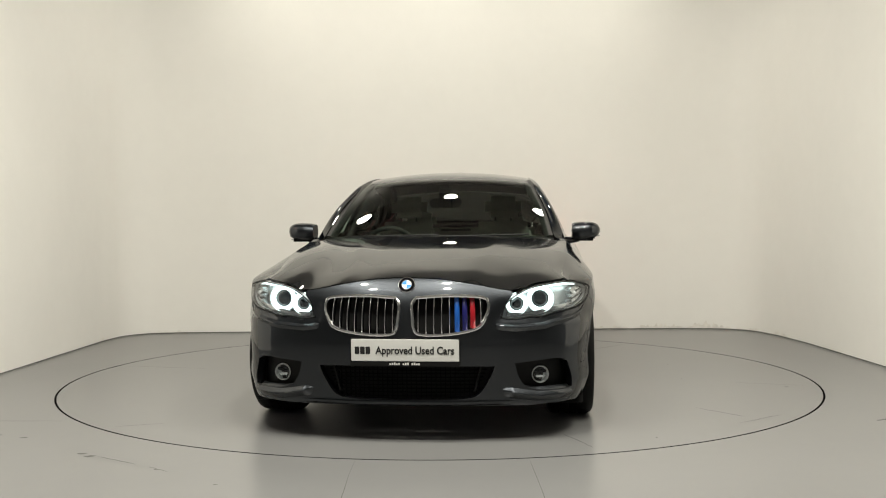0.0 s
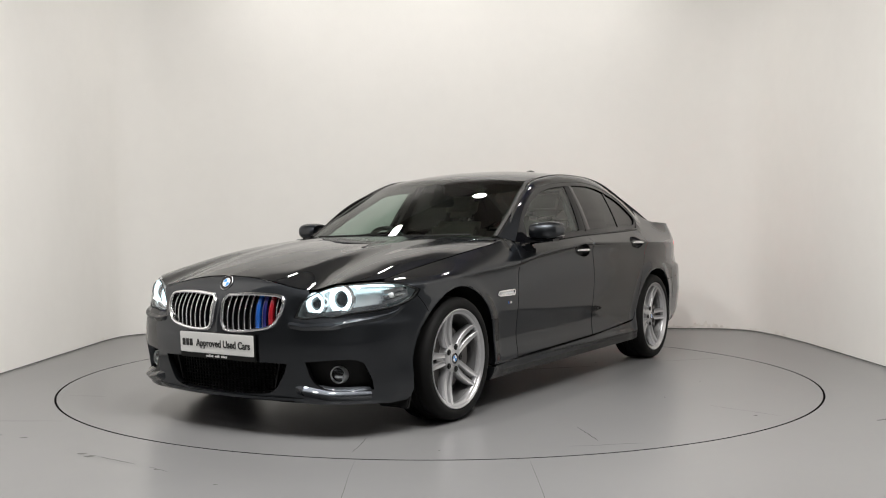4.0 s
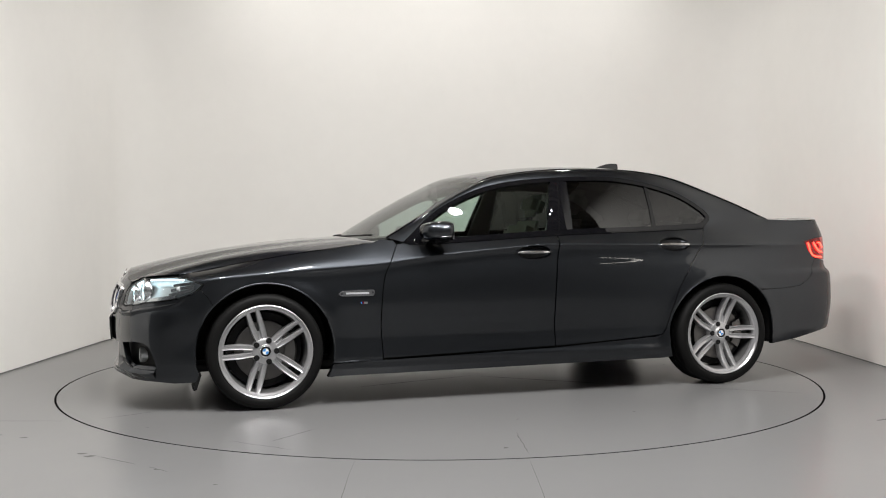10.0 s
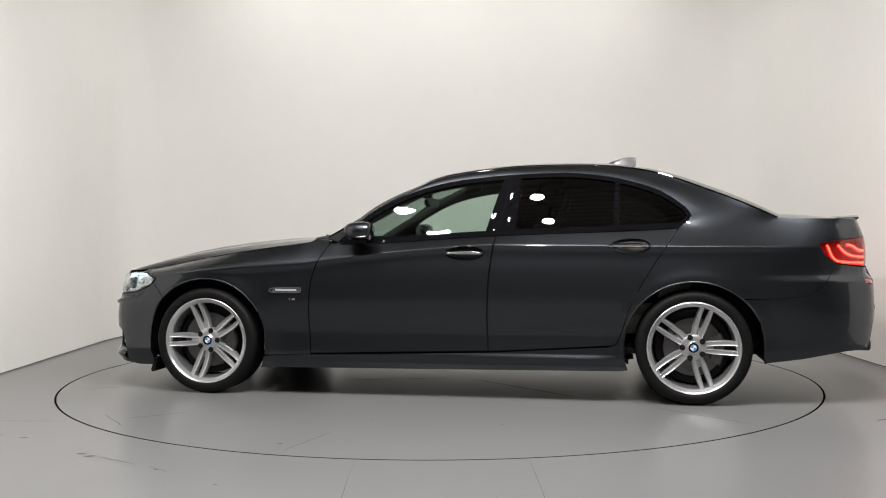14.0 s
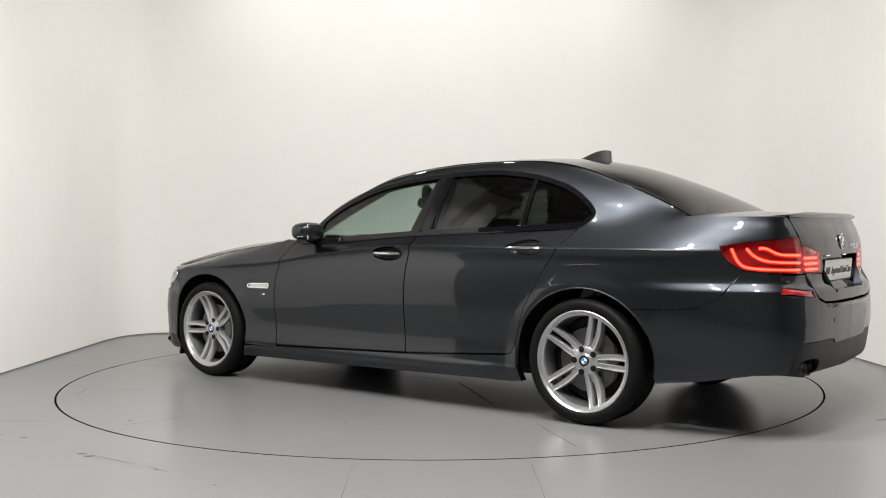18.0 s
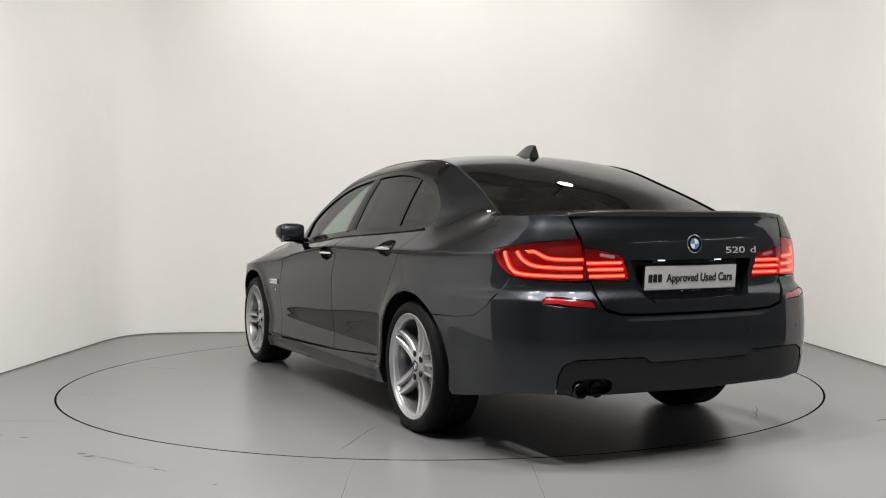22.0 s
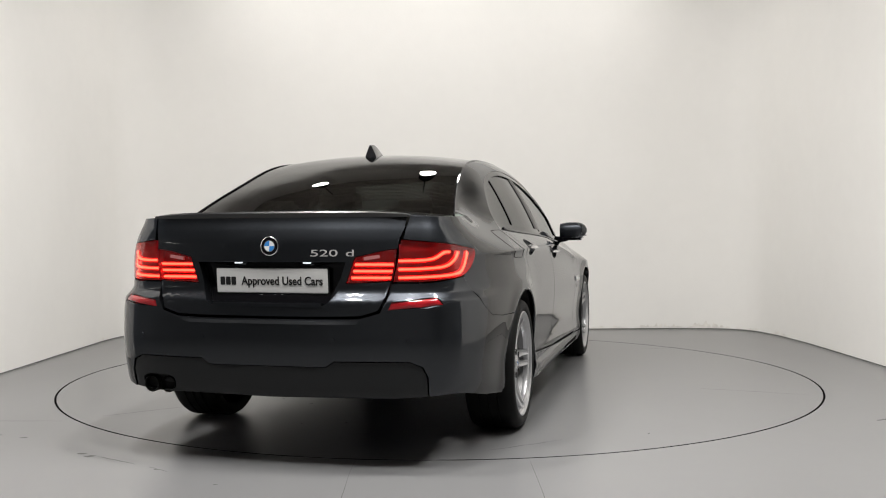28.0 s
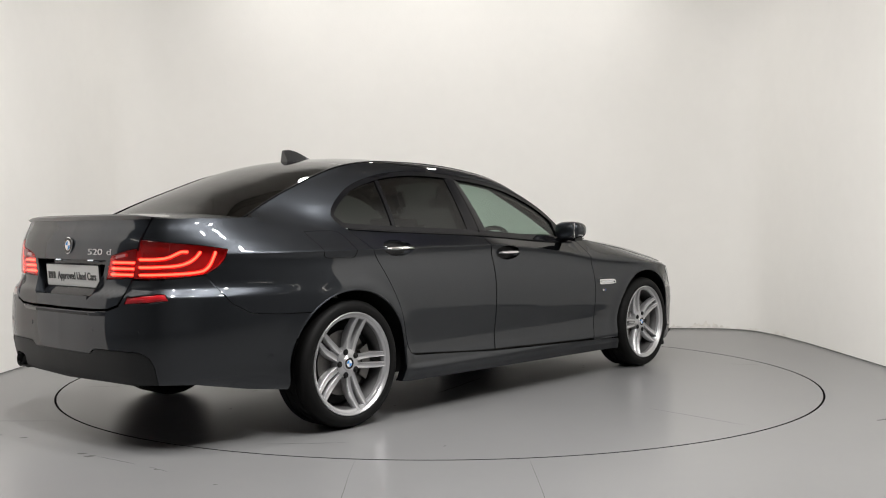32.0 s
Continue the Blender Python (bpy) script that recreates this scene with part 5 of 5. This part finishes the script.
def build_trim(car):
    for sg in (1, -1):
        f = side(sg)
        # side vent with indicator strip and small badge
        v = part("side_vent", ribbon_bm([(sx(0.868 + 0.178 * k / 10), 0.651 - 0.001 * k / 10) for k in range(11)], f, -0.011, 0.011, -0.002, 0.01), SATIN, car, "silver side vent trim with indicator")
        for bend in ([(0.862, 0.666), (0.95, 0.665), (1.035, 0.662), (1.056, 0.656), (1.066, 0.646)], [(0.866, 0.637), (0.95, 0.637), (1.02, 0.637), (1.05, 0.639), (1.066, 0.646)], [(0.862, 0.666), (0.860, 0.652), (0.866, 0.637)]):
            part("vent_edge", ribbon_bm([(sx(x), z) for x, z in spline(bend, 5)], f, -0.0035, 0.0035, -0.007, 0.003), CHROME, v)
        part("vent_lens", ribbon_bm([(sx(0.890 + 0.135 * k / 10), 0.651) for k in range(11)], f, -0.0055, 0.0055, -0.005, 0.0), HOUSING, v, "pale indicator lens")
        for k, mt in enumerate((SKY, NAVY, SCARLET)):
            part("small_badge", ribbon_bm([(sx(0.933 - 0.005 * k), 0.588), (sx(0.936 - 0.005 * k), 0.600)], f, -0.0022, 0.0022, -0.003, 0.002), mt, car)
        part("small_badge", ribbon_bm([(sx(0.898), 0.594), (sx(0.918), 0.594)], f, -0.006, 0.006, -0.003, 0.002), CHROME, car, "small chrome wing badge drawn as a plain shape")
        # bright and dark lines along the belt and the roof
        belt = [f(sx(x), ZT(x) - 0.004, -0.004) for x in np.linspace(0.63, -1.40, 50)]
        part("belt_strip", tube_bm(belt, 0.0065, 8), GLOSS, car, "gloss black belt strip")
        e = [Vector((p[0], sg * p[1], p[2] + 0.002)) for p in spline(EDGE, 8)]
        part("roof_moulding", tube_bm(e, 0.0055, 6), GLOSS, car)
        # wheel arch lips
        for ax, a, b in ((1.484, 0.392, 0.385), (-1.484, 0.398, 0.378)):
            lip = [f(sx(x), z, 0.004) for x, z in arc(ax, a, b, -8, 188, 48)]
            part("arch_lip", tube_bm(lip, 0.006, 6), PAINT, car)
        # front mud flap edge
        part("mud_flap", moved(box_bm(-0.012, -0.09, -0.05, 0.012, 0.09, 0.05, 0.006), Matrix.Translation((1.862, sg * 0.77, 0.168)) @ Matrix.Rotation(radians(-18), 4, "Y")), BLACK, car)
        # fog lamp
        c = body(sf(sg * 0.672), 0.309, 0.066)
        m = Matrix.Translation(c) @ Vector((1, 0.15 * sg, 0)).to_track_quat("X", "Z").to_matrix().to_4x4()
        fog = part("fog_lamp", moved(lathe_bm([(0.0, 0.0), (0.036, 0.0), (0.037, 0.022), (0.041, 0.024), (0.043, 0.016), (0.043, -0.02)], 32, "x"), m), HOUSING, car, "round fog lamp in a dark recess")
        part("fog_lens", moved(lathe_bm([(0.0, 0.026), (0.024, 0.024), (0.041, 0.018)], 32, "x"), m), LENS, fog)
        part("fog_bar", moved(box_bm(0.004, -0.022, -0.016, 0.018, 0.022, -0.004, 0.003), m), CHROME, fog)
        part("fog_shield", moved(box_bm(0.004, -0.030, 0.006, 0.016, 0.030, 0.024, 0.003), m), GLOSS, fog)
        # parking sensors
        for y in (0.30, 0.62):
            for fn, z in ((sr, 0.555),):
                p0 = body(fn(sg * y), z, -0.001)
                q0 = body(fn(sg * y), z, 0.05)
                mm = Matrix.Translation(p0) @ (p0 - q0).to_track_quat("X", "Z").to_matrix().to_4x4()
                part("parking_sensor", moved(lathe_bm([(0.0, 0.0012), (0.0095, 0.001), (0.011, -0.002)], 16, "x"), mm), PAINT, car)
    # badges
    p0 = body(LEN, 0.748, 0.0)
    n = (body(LEN, 0.748, 0) - body(LEN, 0.748, 0.1) + Vector((0, 0, 0.055))).normalized()
    m = Matrix.Translation(p0 + n * 0.004) @ n.to_track_quat("-Y", "Z").to_matrix().to_4x4()
    roundel("bonnet_badge", car, m, 0.041)
    p0 = body(0.0, 0.946, 0.0)
    n = Vector((-1, 0, 0.05)).normalized()
    roundel("boot_badge", car, Matrix.Translation(p0 + n * 0.006) @ n.to_track_quat("-Y", "Z").to_matrix().to_4x4(), 0.041)
    m = Matrix.Translation((-2.523, -0.275, 0.915)) @ Matrix.Rotation(radians(-90 + 4), 4, "Z")
    for text, dx in (("520", -0.030), ("d", 0.085)):
        part("model_badge", moved(words(text, 0.062, 0.003, 0.0), m @ Matrix.Translation((dx, 0, 0)) @ Matrix.Diagonal((1.35, 1, 0.66, 1))), CLOUDY, car, "raised silver model lettering")
    # plates
    build_plate(car, Matrix.Translation((2.346, 0, 0.443)) @ Matrix.Rotation(radians(90), 4, "Z") @ Matrix.Rotation(radians(3), 4, "X"), True)
    build_plate(car, Matrix.Translation((-2.516, 0, 0.797)) @ Matrix.Rotation(radians(-90), 4, "Z") @ Matrix.Rotation(radians(5), 4, "X"), False)
    # plate lamps and lower lip of the recess
    for y in (0.16, -0.16):
        part("plate_lamp", moved(box_bm(-0.006, -0.018, -0.003, 0.006, 0.018, 0.003, 0.002), Matrix.Translation((-2.505, y, 0.874))), PALE, car, "small lit plate lamp")
    part("recess_lip", ribbon_bm([(sr(-0.25 + 0.5 * k / 16), 0.700) for k in range(17)], body, -0.009, 0.007, -0.004, 0.03), PAINT, car, "bright painted lip of the plate recess")
    # roof fin
    rows = []
    for k in range(11):
        t = k / 10
        h = 0.004 + 0.072 * math.sin(math.pi / 2 * t) ** 1.2
        w = 0.016 + 0.024 * t
        base = 1.452 - 0.034 * t ** 1.5
        x, back = -0.985 - 0.190 * t, 0.012 * t
        rows.append([(x, -w, base - 0.012), (x - back * 0.4, -w * 0.62, base + h * 0.45), (x - back, -0.005, base + h), (x - back, 0.005, base + h), (x - back * 0.4, w * 0.62, base + h * 0.45), (x, w, base - 0.012)])
    bm = grid_bm(rows)
    bm.verts.ensure_lookup_table()
    bm.faces.new([bm.verts[60 + j] for j in range(6)])
    bmesh.ops.recalc_face_normals(bm, faces=bm.faces[:])
    part("roof_aerial", bm, SPOILER, car, "shark fin aerial")
    # boot lip spoiler
    rows = []
    for k in range(41):
        y = 0.60 - 1.20 * k / 40
        e = 1 - abs(y / 0.60) ** 6
        p = body(sr(y), 1.072)
        rows.append([(p.x + 0.115, y, p.z + 0.006), (p.x + 0.05, y, p.z + 0.006 + 0.010 * e), (p.x - 0.004, y, p.z + 0.008 + 0.015 * e), (p.x - 0.010, y, p.z + 0.006 + 0.010 * e), (p.x - 0.002, y, p.z - 0.004)])
    part("boot_spoiler", grid_bm(rows), SPOILER, car, "slim black boot lip spoiler")
    # exhaust
    part("exhaust_recess", panel_bm(exhaust_hole(), lambda u, v, d: body(u, v, d + 0.085), 0.03, flange=-0.078), BLACK, car, "black exhaust cut-out")
    for y in (0.586, 0.505):
        bm = lathe_bm([(0.028, 0.06), (0.031, -0.055), (0.034, -0.06), (0.037, -0.056), (0.037, 0.06)], 28, "x")
        ex = part("tailpipe", moved(bm, Matrix.Translation((-2.452, y, 0.332))), DARKCHROME, car, "dark chrome tailpipe")
        part("pipe_inside", moved(lathe_bm([(0.0, 0.0), (0.031, 0.0)], 24, "x"), Matrix.Translation((-2.48, y, 0.332))), BLACK, ex)
    # fuel flap on the right
    f = side(-1)
    fl = [(sx(-1.71), 1.008), (sx(-1.60), 1.012), (sx(-1.49), 1.005), (sx(-1.455), 0.94), (sx(-1.462), 0.878), (sx(-1.56), 0.876), (sx(-1.655), 0.880), (sx(-1.67), 0.93)]
    loop = spline(fl + fl[:1], 5)
    part("fuel_flap", ribbon_bm([tuple(q) for q in loop], f, -0.0014, 0.0014, -0.0022, 0.003), PIT, car, "joint of the fuel flap")
    # wipers and cowl
    rows = [[(0.80 + 0.128 * (1 - (w * w)) + dx, 0.735 * w, 0.952 + 0.008 * (1 - w * w) + dz) for w in np.linspace(1, -1, 21)] for dx, dz in ((0.02, -0.004), (-0.05, 0.006), (-0.11, 0.020))]
    part("cowl", grid_bm(rows), BLACK, car, "black scuttle panel")
    for y0, y1 in ((-0.60, 0.02), (-0.02, 0.58)):
        pts = [(0.90 - 0.26 * abs(y0 + (y1 - y0) * t) ** 2 - 0.02 * t, y0 + (y1 - y0) * t, 0.975 + 0.012 * t) for t in np.linspace(0, 1, 12)]
        part("wiper", tube_bm(pts, 0.006, 6), BLACK, car, "black wiper arm")
    # mesh of the low intake
    for k in range(9):
        z = 0.215 + 0.018 * k
        hw = 0.34 + 0.008 * k
        part("mesh_bar", ribbon_bm([(sf(-hw + 2 * hw * j / 16), z) for j in range(17)], body, -0.0022, 0.0022, 0.045, 0.056), PIT, car)
    for k in range(31):
        y = -0.36 + 0.024 * k
        part("mesh_bar", ribbon_bm([(sf(y), 0.205), (sf(y), 0.365)], body, -0.0018, 0.0018, 0.047, 0.056), PIT, car)
    for sg in (1, -1):
        part("intake_fin", ribbon_bm([(sf(sg * 0.335), 0.235), (sf(sg * 0.365), 0.355)], body, -0.004, 0.004, 0.030, 0.05), BLACK, car)
    rows = []
    for y in np.linspace(0.53, -0.53, 41):
        k = 1 - (abs(y) / 0.53) ** 6
        u = sf(y)
        rows.append([body(u, 0.197, 0.010), body(u, 0.194, -0.012 * k), body(u, 0.182, -0.016 * k), body(u, 0.174, -0.006 * k), body(u, 0.170, 0.02)])
    part("splitter", grid_bm(rows), PAINT, car, "grey lower bumper lip")
    for sg in (1, -1):
        rows = []
        for y in np.linspace(0.465, 0.80, 60):
            t = (y - 0.465) / 0.335
            k = min(1, 0.05 + 7 * t) * (1 - 0.5 * t)
            u = sf(sg * y)
            zt = 0.262 - 0.028 * min(1, 2 * t)
            rows.append([body(u, zt + 0.020, 0.026), body(u, zt - 0.012, -0.026 * k), body(u, zt - 0.020, -0.031 * k), body(u, zt - 0.034, -0.018 * k), body(u, zt - 0.052, 0.004)])
        part("bumper_blade", grid_bm(rows), PAINT, car, "grey bumper blade below the fog lamp")
    # bright ledge under each headlamp, and the shelf on the rear bumper
    for sg in (1, -1):
        mk = outline_of([("f", 0.430, 0.586), ("f", 0.455, 0.584), ("f", 0.52, 0.577), ("f", 0.60, 0.585), ("f", 0.66, 0.586), ("f", 0.73, 0.601), ("x", 2.0, 0.624), ("x", 1.93, 0.648)])
        low = [0.556, 0.552, 0.545, 0.549, 0.553, 0.570, 0.602, 0.638]
        q = spline([(u, v, w) for (u, v), w in zip(mk, low)], 5)
        rows = []
        for i, (u, v, w) in enumerate(q):
            k = min(1, 0.1 + i / 5) * min(1, 0.05 + (len(q) - 1 - i) / 14)
            rows.append([side(sg)(u, v + 0.003, 0.026), side(sg)(u, w + 0.004, -0.013 * k - 0.001), side(sg)(u, w, -0.014 * k - 0.001), side(sg)(u, w - 0.008, -0.008 * k - 0.0005), side(sg)(u, w - 0.022, 0.003)])
        part("lamp_ledge", grid_bm(rows, flip=sg < 0), PAINT, car, "grey ledge under the headlamp", angle=25)
    rows = []
    for y in np.linspace(0.41, -0.41, 33):
        u, k = sr(y), 1 - (abs(y) / 0.41) ** 8
        rows.append([body(u, 0.6415, 0.03), body(u, 0.6385, -0.010 * k), body(u, 0.633, -0.012 * k), body(u, 0.615, 0.002)])
    part("bumper_shelf", grid_bm(rows), PAINT, car, "narrow shelf along the rear bumper", angle=25)
    # underbody pieces seen below the sill
    for x, y, z, r in ((0.75, 0.35, 0.17, 0.035), (0.1, 0.30, 0.165, 0.03), (-0.6, 0.30, 0.165, 0.03)):
        part("exhaust_pipe", tube_bm([(x + 0.35, y, z), (x - 0.35, y, z)], r, 10), BLACK, car)


def cushion_bm(x0, y0, z0, x1, y1, z1, r):
    return box_bm(x0, y0, z0, x1, y1, z1, r, 4)


def build_seat(car, y):
    s = part("front_seat", cushion_bm(-0.48, -0.26, 0.36, 0.06, 0.26, 0.55, 0.07), LEATHER, car, "cream leather front seat")
    s.location = (0, y, 0)
    lean = Matrix.Translation((-0.42, 0, 0.50)) @ Matrix.Rotation(radians(-20), 4, "Y")
    part("backrest", moved(cushion_bm(-0.07, -0.25, 0.0, 0.07, 0.25, 0.62, 0.06), lean), LEATHER, s)
    for q in (-1, 1):
        part("bolster", moved(cushion_bm(0.0, -0.05, 0.06, 0.12, 0.05, 0.52, 0.04), lean @ Matrix.Translation((0, 0.21 * q, 0))), LEATHER, s)
        part("post", moved(tube_bm([(0, 0.06 * q, 0.6), (0, 0.06 * q, 0.70)], 0.007), lean), SATIN, s)
    part("headrest", moved(cushion_bm(-0.05, -0.14, 0.655, 0.055, 0.14, 0.83, 0.045), lean), LEATHER, s)


def build_cabin(car):
    part("dashboard", joined(cushion_bm(0.42, -0.73, 0.58, 0.86, 0.73, 0.915, 0.06), cushion_bm(0.40, -0.62, 0.86, 0.62, -0.14, 0.962, 0.045)), CABIN, car, "dark dashboard")
    part("centre_console", cushion_bm(-0.45, -0.12, 0.3, 0.5, 0.12, 0.58, 0.04), CABIN, car)
    ring = lathe_bm([(0.183 + 0.016 * math.cos(a), 0.016 * math.sin(a)) for a in np.linspace(0, 2 * math.pi, 11)], 40, "x")
    m = Matrix.Translation((0.30, -0.37, 0.865)) @ Matrix.Rotation(radians(24), 4, "Y")
    wheel = part("steering_wheel", moved(ring, m), CABIN, car, "black steering wheel on the right")
    part("wheel_pad", moved(cushion_bm(-0.03, -0.09, -0.07, 0.03, 0.09, 0.06, 0.025), m), CABIN, wheel)
    for a in (0, 180, 270):
        part("wheel_arm", moved(box_bm(-0.008, 0.05, -0.018, 0.012, 0.18, 0.018, 0.005), m @ Matrix.Rotation(radians(a), 4, "X")), SATIN, wheel)
    for y in (0.37, -0.37):
        build_seat(car, y)
    b = part("rear_bench", cushion_bm(-1.40, -0.68, 0.38, -0.90, 0.68, 0.56, 0.06), LEATHER, car, "cream leather rear bench")
    lean = Matrix.Translation((-1.34, 0, 0.52)) @ Matrix.Rotation(radians(-22), 4, "Y")
    part("bench_back", moved(cushion_bm(-0.08, -0.68, 0.0, 0.07, 0.68, 0.56, 0.06), lean), LEATHER, b)
    for y in (0.38, -0.38):
        part("rear_headrest", moved(cushion_bm(-0.05, -0.13, 0.56, 0.05, 0.13, 0.70, 0.04), lean @ Matrix.Translation((0, y, 0))), LEATHER, b)
    part("parcel_shelf", box_bm(-2.0, -0.62, 1.00, -1.52, 0.62, 1.03, 0.01), CABIN, car)
    part("cabin_floor", box_bm(-1.5, -0.74, 0.27, 1.0, 0.74, 0.33, 0.02), CABIN, car)
    part("bulkhead", box_bm(0.86, -0.72, 0.3, 0.90, 0.72, 0.93), CABIN, car)
    part("mirror_inside", moved(cushion_bm(-0.014, -0.115, -0.032, 0.014, 0.115, 0.032, 0.013), Matrix.Translation((0.21, 0, 1.205)) @ Matrix.Rotation(radians(-12), 4, "Z")), GLOSS, car, "inside mirror")
    part("sensor_pod", cushion_bm(0.21, -0.04, 1.22, 0.27, 0.04, 1.33, 0.018), GLOSS, car)
    e = [p for p in spline(EDGE, 8) if -1.35 < p[0] < 0.05]
    rows = [[(p[0], p[1] * w * 0.97, p[2] - 0.035 + 0.035 * (1 - w * w)) for w in np.linspace(1, -1, 13)] for p in e]
    part("headliner", grid_bm(rows), HEADLINER, car, "grey roof lining")
    for sg in (1, -1):
        f = side(sg)
        o = on_side([(0.70, 0.35), (0.62, 0.90), (-0.3, 0.945), (-1.3, 0.985), (-1.0, 0.40)])
        part("door_card", panel_bm(o, lambda u, v, d: f(u, v, d + 0.075), 0.08, flip=sg > 0, flange=0), CABIN, car, "dark door lining")
        g = glasshouse(sg)
        lo = [(x, z) for x, z in spline(DLO, 6)]
        part("pillar_lining", ribbon_bm([tuple(q) for q in lo], g, -0.030, 0.045, 0.022, 0.030), CABIN, car)
        part("pillar_lining", panel_bm([(-0.285, 0.96), (-0.385, 1.36), (-0.475, 1.36), (-0.46, 0.97)], lambda u, v, d: g(u, v, d + 0.02), 0.08, flip=sg < 0, flange=0.03), CABIN, car)
        ws = [Vector((p[0] - 0.02, sg * (p[1] - 0.02), p[2] - 0.02)) for p in spline(EDGE, 8) if p[0] > -0.05]
        part("pillar_lining", tube_bm(ws, 0.035, 10), CABIN, car)


def build_car():
    car = new("car")
    tagged(car, "dark grey metallic four-door saloon with silver double-spoke wheels, lamps lit", "car")
    for sg in (1, -1):
        build_side(car, sg)
    build_top(car)
    kid, mid, fogs, bumper = build_front(car)
    inn, recess = build_rear(car)
    build_shell(car)
    build_grilles(car, kid)
    for sg in (1, -1):
        for x, turn in ((1.484, 0), (-1.484, 180)):
            w = build_wheel(car, turn)
            w.matrix_basis = Matrix.Translation((x, sg * 0.800, 0.330)) @ (Matrix.Identity(4) if sg > 0 else Matrix.Rotation(math.pi, 4, "Z"))
        build_headlamp(car, sg)
        build_tail(car, sg, inn)
        build_mirror(car, sg)
    build_trim(car)
    build_cabin(car)
    return car


car = build_car()


def motions():
    """The turntable carries the car round at an even pace."""
    disc_rows, car_rows = [], []
    for k in range(17):
        t = 2.0 * k
        turn = Matrix.Rotation(radians(-95.676 - 6.7494 * t), 4, "Z")
        disc_rows.append((t, turn))
        car_rows.append((t, turn @ Matrix.Translation((-0.1657, 0.0481, 0.001))))
    walk(turntable, disc_rows)
    walk(car, car_rows)


motions()
